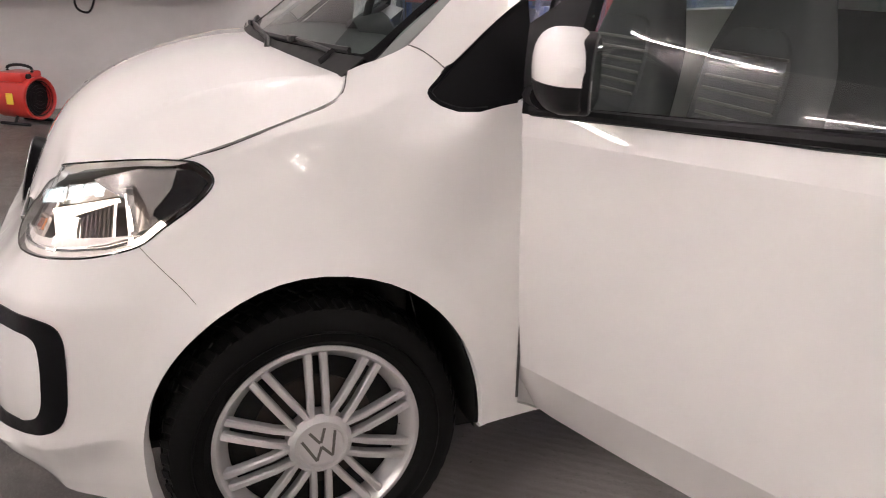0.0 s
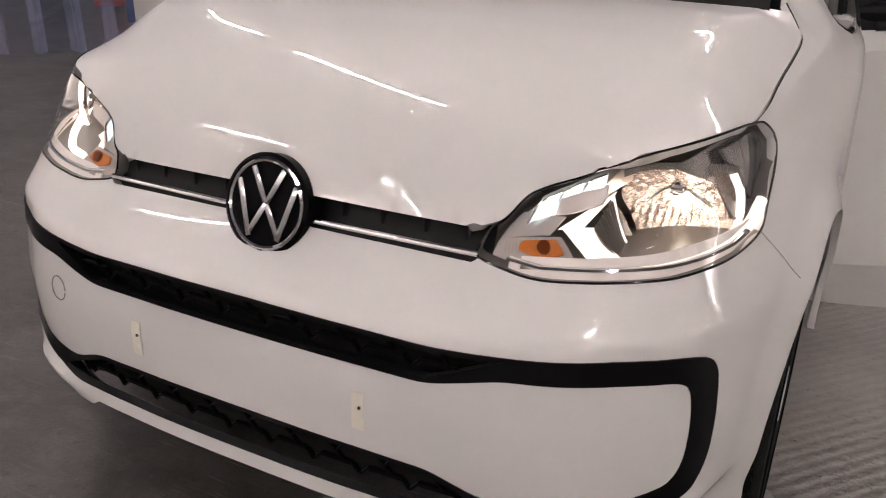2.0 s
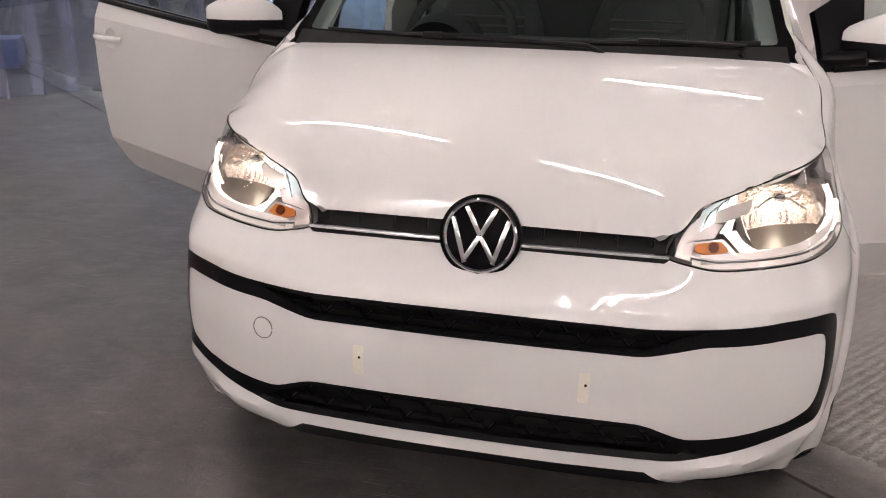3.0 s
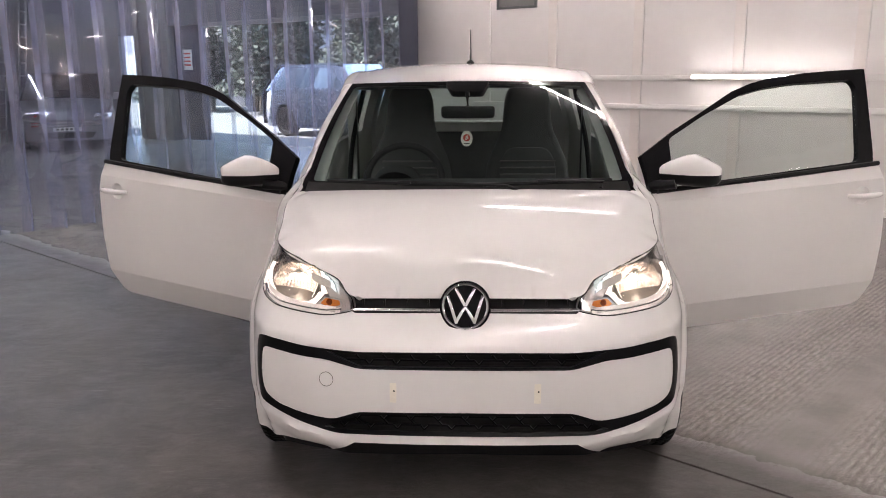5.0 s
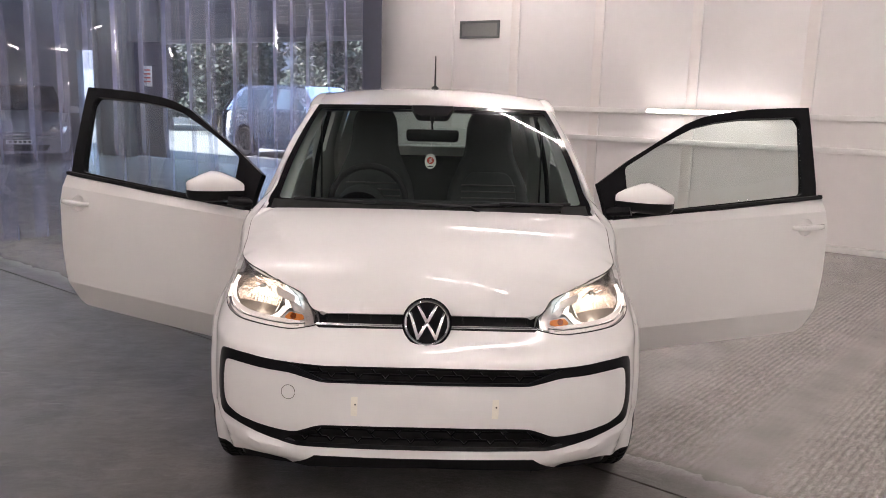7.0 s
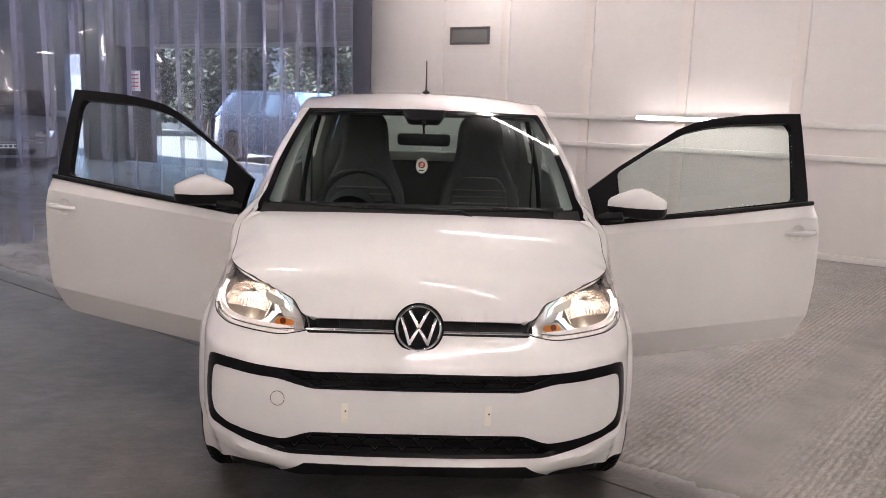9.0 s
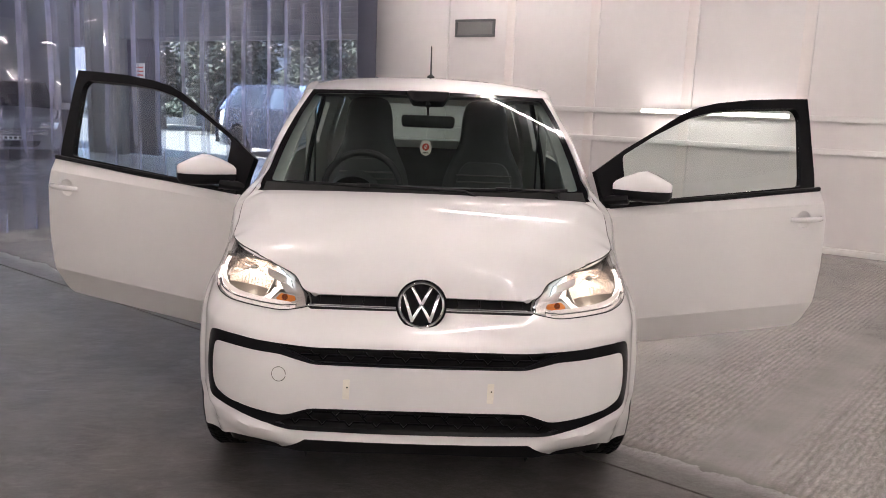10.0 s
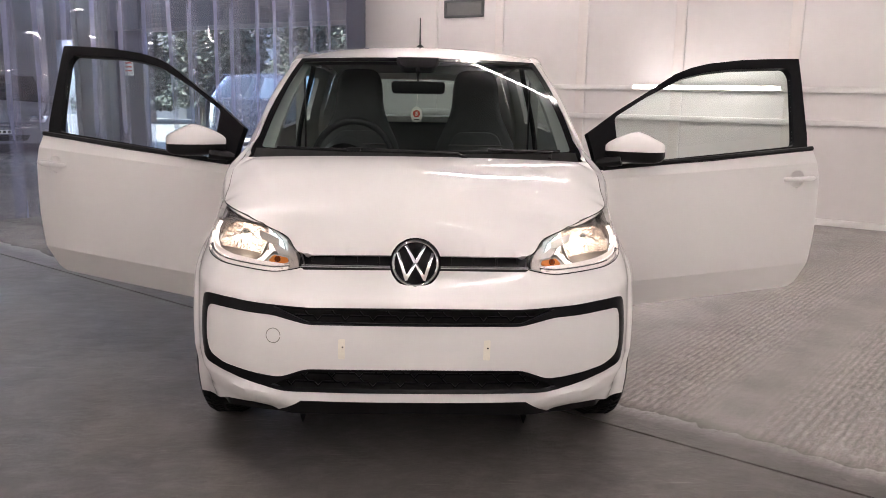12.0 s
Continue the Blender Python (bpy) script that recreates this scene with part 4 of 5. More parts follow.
    sheet("outer_panel", [(.80, .829), (.92, .849), (.985, .849), (1.028, .838), (1.040, .826), (1.0, .79), (.955, .762), (.905, .748), (.89, .80)], deep(.026), LAMP_SATIN, lamp, "satin panel beside the bowl", (), .012, .004, 0, mir)
    sheet("reflector", bowl, dish, REFLECTOR, lamp, "bright fluted reflector bowl", (), .004, .0, 0, mir, 60)
    sheet("bezel", around, ring, LAMP_SATIN, lamp, "satin bezel round the bowl", [bowl], .012, .012, 0, mir)
    part("bulb_shield", lathe([(0, .020), (.009, .018), (.012, .008), (.012, -.012)], 24, Matrix.Translation((sg * .578, .318, .764)) @ pose(0, 0, 0, 90)), CHROME, lamp, "bulb cap")
    part("bulb", lathe([(0, .018), (.009, .015), (.012, .006), (.012, -.012), (.006, -.02), (0, -.02)], 20, Matrix.Translation((sg * .580, .335, .740)) @ pose(0, 0, 0, 90)), BULB, lamp, "glowing bulb")
    glow = new("bulb_light", bpy.data.lights.new("bulb_light", "POINT"))
    glow.data.energy, glow.data.color, glow.data.shadow_soft_size = .0018, (1.0, 0.70, 0.55), .010
    glow.parent = lamp
    glow.location = (sg * .580, .308, .738)
    bar("bulb_stay", [(.535, .305, .738), (.560, .306, .762), (.578, .306, .768), (.600, .306, .762), (.632, .305, .745)], .0022, CHROME, "thin bulb stay")
    bar("outer_edge", [(.655, .290, .804), (.668, .290, .775), (.670, .288, .725), (.646, .280, .684)], .0062, GLOW_SOFT, "lit edge of the bowl")
    bar("lower_edge", [(.646, .280, .682), (.59, .264, .671), (.529, .248, .674)], .0032, CHROME, "chrome edge of the bowl")
    bar("inner_edge", [(.494, .262, .750), (.508, .254, .712), (.529, .248, .675)], .0030, GLOW_SOFT, "lit edge of the bowl")
    # light guide: an arm running back and a broad foot
    plate("light_bar", [(.452, .128, .728), (.466, .133, .738), (.499, .262, .757), (.493, .264, .747), (.478, .166, .723)], .008, GLOW, "glowing light guide")
    plate("light_foot", [(.458, .131, .729), (.489, .178, .721), (.502, .176, .703), (.533, .172, .685), (.506, .134, .680)], .008, GLOW, "glowing foot of the light guide")
    for k in range(9):
        u = k / 8
        bar("insert_rib", [(.489 + .005 * u, .184 + .072 * u, .719 + .025 * u), (.510 + .004 * u, .178 + .070 * u, .700 - .004 * u), (.524 + .004 * u, .176 + .066 * u, .687 - .008 * u)], .0030, LAMP_BODY, "dark rib")
    bar("light_strip", [(.518, .134, .690), (.58, .164, .692), (.645, .232, .699), (.680, .300, .722), (.692, .345, .756)], .0085, GLOW_SOFT, "glowing lower light strip", 1.1)
    # daytime light cells, indicator and dark pockets
    plate("cell_backing", [(.408, .140, .729), (.418, .156, .764), (.508, .300, .800), (.512, .300, .768), (.466, .182, .744)], .006, LAMP_CLEAR, "bright backing of the daytime light")
    sheet("led_backing", [(.412, .741), (.450, .770), (.515, .794), (.58, .806), (.56, .780), (.50, .764), (.445, .752)], deep(.030), LAMP_CLEAR, lamp, "bright panel behind the daytime light", (), .01, .004, 0, mir)
    for k in range(3):
        u = k / 3
        x0, y0, z0 = .416 + .066 * u, .108 + .125 * u, .738 + .024 * u
        plate("led_cell", [(x0, y0, z0), (x0 + .010, y0 + .014, z0 + .026), (x0 + .028, y0 + .050, z0 + .034), (x0 + .027, y0 + .040, z0 + .006)], .006, LED, "cool white daytime light")
        bar("cell_edge", [(x0 - .001, y0 - .002, z0 - .001), (x0 + .010, y0 + .012, z0 + .027), (x0 + .028, y0 + .048, z0 + .035)], .0016, CHROME)
    sheet("inner_facet", [(.386, .712), (.404, .737), (.428, .757), (.490, .757), (.470, .7335), (.400, .7225)], deep(.024), LAMP_CLEAR, lamp, "bright facet above the indicator", (), .01, .004, 0, mir)
    sheet("indicator", [(.384, .700), (.394, .7215), (.488, .733), (.523, .703), (.46, .689)], deep(.022), LAMP_CLEAR, lamp, "indicator reflector", (), .01, .006, 0, mir)
    sheet("indicator_cup", rounded([(.428, .7105), (.433, .7215), (.482, .7285), (.498, .7125), (.462, .7035)], .006), deep(.018), AMBER, lamp, "amber indicator", (), .006, .006, 0, mir)
    sheet("indicator_bulb", [(.466 + .0095 * math.cos(k * .5236), .7165 + .0085 * math.sin(k * .5236)) for k in range(12)], deep(.012), AMBER_BULB, lamp, "dark amber bulb", (), .006, .006, 0, mir)
    for k in range(5):
        a = .405 + .006 * k
        sheet("indicator_rib", [(a, .706), (a + .0022, .706), (a + .0022, .7195 + .0006 * k), (a, .7193 + .0006 * k)], deep(.019), LENS, lamp, "", (), .006, .003, 0, mir)
    sheet("side_window", [(.945, .842), (1.015, .846), (1.043, .826), (1.02, .802), (.955, .765), (.942, .775), (.950, .80)], deep(.016), BLACK_GLOSS, lamp, "dark side pocket", (), .012, .01, 0, mir)
    sheet("side_reflector", [(.90, .838), (.985, .846), (.975, .815), (.945, .782), (.930, .79)], deep(.012), LAMP_SATIN, lamp, "clear side facet", (), .012, .006, 0, mir)
    return lamp


for mir in (False, True):
    headlamp(mir)


# windscreen, pillars, roof
def screen(u, v):
    k = 1 - u * u
    x = (.632 - .107 * v + .022 * v * (1 - v)) * u
    y = (.730 - .085 * k) * (1 - v) + (1.386 - .10 * k) * v - .035 * v * (1 - v)
    z = (1.002 + .004 * k) * (1 - v) + (1.383 + .008 * k) * v + .07 * v * (1 - v)
    return np.stack([x, y, z], -1)


PANE_IN = rounded([(-.955, .045), (-.25, .022), (.25, .022), (.955, .045), (.958, .955), (-.958, .955)], .03)
wind = sheet("windscreen", [(-1, -.03), (1, -.03), (1, 1), (-1, 1)], screen, GLASS_SCREEN, car, "tinted windscreen", (), .04, .004, -.003)
wind.visible_shadow = False
sheet("windscreen_border", [(-1.02, -.06), (1.02, -.06), (1.02, .06), (1, .14), (1, 1), (-1, 1), (-1, .14), (-1.02, .06)], screen, BLACK_GLOSS, wind, "black border of the screen", [PANE_IN], .03, .003, 0)
sheet("scuttle", [(-.98, -.10), (.98, -.10), (.98, .030), (.3, .010), (-.3, .010), (-.98, .030)], screen, DARK, car, "black plastic scuttle", (), .04, .004, .006)
_pv = (-.3, -.1, .0, .12, .30, .52, .76, 1.0)
_px, _py, _pz = spline(_pv, (.67, .690, .705, .700, .668, .636, .606, .588)), spline(_pv, (.70, .78, .825, .870, 1.015, 1.178, 1.335, 1.44)), spline(_pv, (.86, .93, .968, .990, 1.092, 1.19, 1.272, 1.330))


FOOT_U, FOOT = (0, .3, .55, .8, 1), [(1.470, 1.043), (1.490, 1.037), (1.505, 1.028), (1.520, 1.017), (1.534, 1.004)]


def pillar(u, v, joint=True):
    """The windscreen pillar; its foot runs on from the wing's upper edge."""
    foot = np.clip(-v, 0, 1)
    a = screen(1 + 0 * u, np.maximum(v, 0)) + np.stack([-.05 * foot, -.3 * foot, -.45 * foot], -1)
    b = np.stack([_px(v), _py(v), _pz(v)], -1)
    uu = np.expand_dims(u, -1)
    p = a * (1 - uu) + b * uu
    p = p + np.stack([.020 - .006 * v, -.022 * (1 - v), .024 + 0 * u], -1) * np.expand_dims(u * (1 - u) * 2.2, -1)
    if not joint:
        return p
    low = .12 + 0 * u
    seam = skin(*(np.interp(u, FOOT_U, c) for c in zip(*FOOT)))
    return p + (seam - pillar(u, low, False)) * np.expand_dims(soft((.55 - v) / .43), -1)


_rz, _re = spline((0, .12, .28, .45, .7, .9, 1), (1.391, 1.432, 1.468, 1.478, 1.468, 1.44, 1.41)), spline((0, .12, .28, .45, .7, .9, 1), (1.383, 1.408, 1.432, 1.438, 1.430, 1.405, 1.375))
_rx = spline((0, .1, .3, .7, 1), (.525, .540, .560, .558, .54))


def roof(u, v):
    a = u * u
    y = (1.386 - .10 * (1 - a)) * (1 - v) + 3.30 * v
    return np.stack([_rx(v) * u, y, _rz(v) + (_re(v) - _rz(v)) * np.abs(u) ** 2.6], -1)


_ox, _oz = spline((0, .12, .3, .6, 1), (.588, .600, .614, .612, .59)), spline((0, .06, .12, .25, .42, .7, 1), (1.330, 1.362, 1.384, 1.405, 1.408, 1.395, 1.35))


def rail(u, v):
    a = roof(1 + 0 * u, v)
    b = np.stack([_ox(v), 1.43 + 1.87 * v, _oz(v)], -1)
    uu = np.expand_dims(u, -1)
    return a * (1 - uu) + b * uu + np.stack([.022 + 0 * u, 0 * u, .024 + 0 * u], -1) * np.expand_dims(u * (1 - u) * 2.2, -1)


sheet("roof", [(-1, 0), (1, 0), (1, 1), (-1, 1)], roof, PAINT, car, "white roof panel", (), .045, .02)
sheet("roof_lining", [(-1, .01), (1, .01), (1, 1), (-1, 1)], roof, LINING, car, "grey roof lining", (), .08, 0, -.035)
part("antenna", joined(tube([(0.01, 2.02 + .42 * u, 1.475 + .19 * u) for u in (0, .25, .5, .75, 1)], [.006, .005, .0045, .004, .0035], 8), lathe([(.022, -.01), (.02, .008), (.008, .018), (0, .018)], 20, Matrix.Translation((.01, 2.02, 1.472)))), BLACK, car, "thin black aerial")


# doors, swung open
HX, HY = .768, .978
_mid, _top = ((.42, .812), (.47, .817), (.70, .825), (.88, .824)), ((.88, .824), (.945, .806), (1.0, .795), (1.10, .765), (1.30, .70), (1.44, .650))
_upper = spline(*zip(*_top))
_body = spline(*zip(*_mid))


def crease(y):
    """The heights of the two folds along the door."""
    k = np.clip((y - 1.05) / 1.13, -.1, 2)
    return .430 + .048 * k, .893 + .062 * k


def side_x(y, z):
    a, b = crease(y)
    t = np.clip((z - a) / (b - a), 0, 1)
    x = _body(.42 + .46 * t)
    x = np.where(z < a, .812 - (a - z) * .50, x)
    return np.where(z > b, _upper(np.clip(.88 + (z - b) * (1.44 - .88) / (1.44 - b), 0, 1.44)), x)


def flank(y, z):
    return np.stack([side_x(y, z) - .79 - .004 * np.clip(1.25 - y, 0, 1) - .02 * np.clip(y - 1.9, 0, 1), y - 1.045 + 0 * z, z + 0 * y], -1)


FOLDS = [[(y, float(crease(y)[k])) for y in np.linspace(1.06, 2.185, 40)] for k in (0, 1)]


def door(mir, angle):
    sg = -1 if mir else 1
    body = [(1.032, .938), (1.032, .60), (1.036, .316), (1.10, .308), (1.30, .310), (2.06, .346), (2.13, .350), (2.163, .375), (2.18, .46), (2.195, .64), (2.192, .88), (2.155, 1.012), (1.60, .965)]
    d = sheet("door", body, flank, PAINT, car, "white car door swung wide open", [[(2.063 + .042 * math.cos(k * .3142), .880 + .040 * math.sin(k * .3142)) for k in range(20)]], .03, .09, 0, mir, 9, FOLDS)
    d.matrix_basis = pose(sg * HX, HY, 0, 0, 0, -sg * angle)
    sheet("door_trim", body, flank, DASH, d, "dark inner door trim", (), .06, 0, -.088, mir)
    opening = rounded([(1.135, .955), (1.135, 1.150), (1.305, 1.240), (1.50, 1.325), (1.62, 1.352), (1.765, 1.370), (2.07, 1.384), (2.092, 1.35), (2.045, 1.030)], .018)
    outer = [(1.035, .930), (1.00, 1.085), (1.16, 1.183), (1.32, 1.266), (1.46, 1.340), (1.55, 1.371), (1.645, 1.392), (1.83, 1.414), (2.0, 1.424), (2.155, 1.430), (2.137, 1.232), (2.122, 1.012), (1.60, .966)]
    fr = sheet("window_frame", outer, flank, TRIM, d, "black window frame", [opening], .025, .03, .002, mir)
    g = sheet("window", opening, flank, GLASS, d, "raised clear side window", (), .05, .004, -.012, mir)
    g.visible_shadow = False
    belt = [flank(np.array(1.06 + k * .0545), np.array(.940 + .0800 * k / 20)) + np.array((.004, 0, 0)) for k in range(21)]
    part("belt_seal", tube([(sg * p[0], p[1], p[2]) for p in belt], .009, 8, 1.2), BLACK, d, "black belt seal")
    # handle over its hollow
    h = flank(np.array(2.075), np.array(.884))
    part("handle_hollow", lathe([(.0435, .0), (.040, -.006), (.032, -.016), (.018, -.022), (0, -.023)], 32, Matrix.Translation((sg * h[0], h[1] - .012, h[2] - .004)) @ pose(0, 0, 0, 0, sg * 90, 0)), PAINT, d, "round hollow behind the handle")
    pts = [(sg * (h[0] + .004 + .030 * math.sin(math.pi * k / 12) ** .5), h[1] - .085 + .17 * k / 12, h[2] - .004 + .006 * k / 12) for k in range(13)]
    part("handle", tube(pts, [.009 + .004 * math.sin(math.pi * k / 12) for k in range(13)], 10, 1.1), PAINT, d, "white pull handle")
    # mirror: its face looks back along the door, its cap forwards
    fy, fx, y0, x0 = .616, .788, .140, .0
    secs = [(-.060, .088, .096, .996, 1.038), (-.05, .075, .099, .983, 1.050), (-.025, .035, .100, .972, 1.066), (.0, .0, .101, .966, 1.078), (.04, .0, .101, .964, 1.093), (.07, .0, .097, .963, 1.096), (.105, .0, .085, .964, 1.082), (.140, .0, .065, .967, 1.064), (.160, .001, .045, .974, 1.053), (.168, .006, .030, .985, 1.044)]

    def placed(u, g, z):
        return sg * (x0 + fx * u + fy * g), y0 + fy * u - fx * g, z

    def shell(zl, zh, fat):
        bm = bmesh.new()
        rings = []
        for u, g0, g1, lo, hi in secs:
            cg, cz, hg, hz = (g0 + g1) / 2, (lo + hi) / 2, (g1 - g0) / 2 * fat, (hi - lo) / 2 * fat
            ring = []
            for k in range(28):
                c, s = math.cos(2 * math.pi * k / 28), math.sin(2 * math.pi * k / 28)
                gg = cg + hg * abs(c) ** (.35 if c < 0 else .8) * (1 if c > 0 else -1)
                zz = cz + hz * abs(s) ** .75 * (1 if s > 0 else -1)
                ring.append(bm.verts.new(placed(u, gg, min(max(zz, zl), zh))))
            rings.append(ring)
        for a, b in zip(rings, rings[1:]):
            for k in range(28):
                bm.faces.new((a[k], a[(k + 1) % 28], b[(k + 1) % 28], b[k]))
        bm.faces.new(rings[0])
        bm.faces.new(rings[-1][::-1])
        return bm
    part("mirror_cap", shell(1.014, 2, 1), PAINT, d, "white painted mirror cap")
    part("mirror_base", joined(shell(0, 1.013, .985), tube([(sg * -.01, .0, .962), (sg * .02, .045, .966), (sg * .05, .085, .975)], [.034, .030, .034], 12, .7)), BLACK, d, "black lower mirror housing")
    face = Matrix.Diagonal((sg, 1, 1, 1)) @ Matrix(((fx, 0, -fy, x0), (fy, 0, fx, y0), (0, 1, 0, 0), (0, 0, 0, 1)))
    part("mirror_rim", prism(rounded([(-.012, .985), (.01, .968), (.150, .968), (.168, .990), (.166, 1.036), (.110, 1.078), (.05, 1.090), (-.005, 1.066)], .016), .036, .006, face @ Matrix.Translation((0, 0, -.029))), BLACK, d, "black mirror rim")
    part("mirror_glass", prism(rounded([(-.003, .990), (.016, .976), (.145, .976), (.159, .994), (.157, 1.032), (.106, 1.070), (.052, 1.081), (.005, 1.060)], .014), .002, 0, face @ Matrix.Translation((0, 0, .0065))), MIRROR, d, "mirror glass")
    return d


door(False, 74.0)
door(True, 63.5)

# rear half of the shell
for mir in (False, True):
    sg = -1 if mir else 1
    sheet("pillar", [(0, .115), (1, .115), (1, 1), (0, 1)], pillar, PAINT, car, "white windscreen pillar", (), .04, .02, 0, mir)
    part("pillar_seam", tube([(sg * p[0], p[1], p[2]) for p in curve_through([skin(*f) for f in FOOT], 4)], .0016, 6), LAMP_BODY, car, "thin seam at the pillar's foot")
    quarter = sheet("quarter_window", [(1.475, .955), (1.52, .918), (1.715, .918), (1.720, 1.138), (1.648, 1.094), (1.60, 1.056), (1.520, .990)], lambda s, z: np.stack([.713 - (z - .93) * .36 + 0 * s, .860 + (s - 1.508) * 1.07, z], -1), TRIM, car, "dark fixed quarter light", (), .02, .012, .001, mir)
    rim_line = curve_through([tuple(pillar(np.array(1.0), np.array(v))) for v in (.48, .36, .25, .16)] + [tuple(skin(k, h)) for k, h in ((1.508, .984), (1.487, .970), (1.489, .957), (1.506, .947), (1.538, .938), (1.57, .937), (1.595, .938))], 5)
    part("window_seal", tube([(sg * (p[0] - .009), p[1] + .004, p[2] - .001) for p in rim_line], .007, 8), TRIM, quarter, "black rubber seal")
    sheet("pillar_trim", [(.90, .06), (.995, .02), (.995, 1.0), (.935, .97)], screen, LINING, car, "light grey inner pillar trim", (), .03, .012, -.03, mir)
    sheet("roof_rail", [(0, 0), (1, 0), (1, 1), (0, 1)], rail, PAINT, car, "white roof rail", (), .05, .02, 0, mir)

    def side(y, z):
        return np.stack([side_x(y, z) - .07 * np.clip(y - 2.2, 0, 2) ** 2 * 1.0, y + 0 * z, z + 0 * y], -1)
    rear_hole = rounded([(2.33, 1.03), (2.36, 1.34), (2.95, 1.33), (3.10, 1.06)], .04)
    sheet("rear_quarter", [(2.205, .32), (2.70, .30), (2.72, .45), (2.82, .58), (3.02, .64), (3.22, .58), (3.32, .45), (3.35, .30), (3.48, .35), (3.52, .7), (3.48, 1.0), (3.28, 1.395), (2.205, 1.395)], side, PAINT, car, "white rear quarter panel", [rear_hole], .05, .03, 0, mir)
    q = sheet("rear_side_window", rear_hole, side, GLASS, car, "rear side window", (), .08, .004, -.004, mir)
    q.visible_shadow = False
    part("sill", box((.10, 1.2, .10), (sg * .735, 1.62, .345), .02), PAINT, car, "white door sill")
    part("hinge_post", box((.06, .10, .66), (sg * .735, 1.09, .62), .015), PAINT, car, "white hinge post")
    part("door_seal", tube([(sg * x, y, z) for x, y, z in curve_through([(.69, 1.10, .40), (.67, 1.12, .95), (.605, 1.20, 1.20), (.56, 1.42, 1.34), (.57, 1.8, 1.38), (.57, 2.14, 1.37), (.66, 2.19, 1.0), (.70, 2.20, .45)], 6)], .014, 8), BLACK, car, "black door seal")
    part("centre_pillar", box((.05, .10, .98), (sg * .655, 2.245, .90), .015, None), LINING, car, "grey centre pillar")
    part("seat_belt", box((.004, .045, .75), (sg * .62, 2.16, 1.0), .001), BLACK, car, "black seat belt")


def hatch(x, z):
    return np.stack([x + 0 * z, 3.56 - .06 * x * x * 2 - np.clip(z - .95, 0, 1) * .52 - np.clip(.45 - z, 0, 1) * .3, z + 0 * x], -1)


rear_glass = rounded([(-.50, 1.075), (.50, 1.075), (.43, 1.33), (-.43, 1.33)], .04)
sheet("hatch", [(.72, .30), (.72, .95), (.545, 1.41), (-.545, 1.41), (-.72, .95), (-.72, .30)][::-1], hatch, PAINT, car, "white tailgate", [rear_glass], .05, .03).scale = (1, 1, 1)
g = sheet("rear_window", rear_glass, hatch, GLASS, car, "rear window", (), .08, .004)
g.visible_shadow = False
# unseen dark box that keeps light from under the car
part("floor_pan", box((1.36, 2.6, .08), (0, 2.15, .27), .02), DARK, car)
part("bulkhead", box((1.30, .06, .62), (0, .80, .62), .02), DARK, car)
# unseen tray, added to darken the floor under the nose
part("undertray", box((.96, .85, .02), (0, .56, .205), .004), DARK, car, "unseen dark tray added to shade the floor under the car")
part("engine_cover", box((.9, .55, .35), (0, .42, .47), .05), DARK, car)

# cabin
_dash = [(.74, .99), (.90, 1.005), (1.06, .995), (1.14, .96), (1.16, .88), (1.10, .72), (.80, .68)]
part("dashboard", prism(rounded(_dash, .04), 1.32, .03, Matrix.Translation((-.66, 0, 0)) @ Matrix(((0, 0, 1, 0), (1, 0, 0, 0), (0, 1, 0, 0), (0, 0, 0, 1)))), DASH, car, "dark dashboard")
part("instrument_hood", lathe([(.11, -.06), (.11, .04), (.098, .05), (0, .02)], 32, Matrix.Translation((-.30, 1.06, .935)) @ pose(0, 0, 0, -78)), DASH, car, "round instrument hood")
steer = part("steering_wheel", tube([(.172 * math.cos(a), .172 * math.sin(a), 0) for a in np.linspace(0, 2 * math.pi, 49)[:-1]], .016, 10, 1, True), DASH, car, "dark steering wheel")
steer.matrix_basis = pose(-.285, 1.27, .950, 66, 0, 0)
part("wheel_boss", lathe([(0, .02), (.06, .018), (.075, .0), (.06, -.05), (0, -.05)], 32), DASH, steer)
for a in (0, 180, 270):
    part("wheel_spoke", box((.11, .035, .02), (.12, 0, -.005), .006, Matrix.Rotation(radians(a), 4, "Z")), DASH, steer)


def seat(x):
    s = new("seat")
    s.parent = car
    s.matrix_basis = pose(x, 1.62, .28)
    tagged(s, "grey fabric front seat with built-in headrest")
    back = rounded([(-.215, 0), (-.225, .35), (-.215, .52), (-.165, .63), (-.128, .72), (-.118, .88), (-.085, .935), (.085, .935), (.118, .88), (.128, .72), (.165, .63), (.215, .52), (.225, .35), (.215, 0)], .05)
    part("backrest", prism(back, .11, .035, pose(0, .30, .15, 90 - 12), 3), FABRIC, s, "tall grey backrest")
    mid = rounded([(-.14, .08), (-.15, .5), (-.11, .60), (.11, .60), (.15, .5), (.14, .08)], .05)
    part("back_centre", prism(mid, .03, .012, pose(0, .30, .15, 78) @ Matrix.Translation((0, 0, .095)), 2), FABRIC, s)
    for k in range(6):
        part("stripe", tube([(-.145 + .29 * i / 4, .30 + .21 * (.40 + .035 * k) - .135, .15 + .975 * (.40 + .035 * k) - .02) for i in range(5)], .005, 6), LAMP_BODY, s)
    part("cushion", prism(rounded([(-.25, -.26), (.25, -.26), (.25, .28), (-.25, .28)], .08), .16, .05, pose(0, 0, .05, 6), 3), FABRIC, s, "grey seat cushion")
    part("seat_rail", box((.40, .45, .06), (0, 0, .02), .01), DARK, s)
    return s


seat(.31)
seat(-.31)
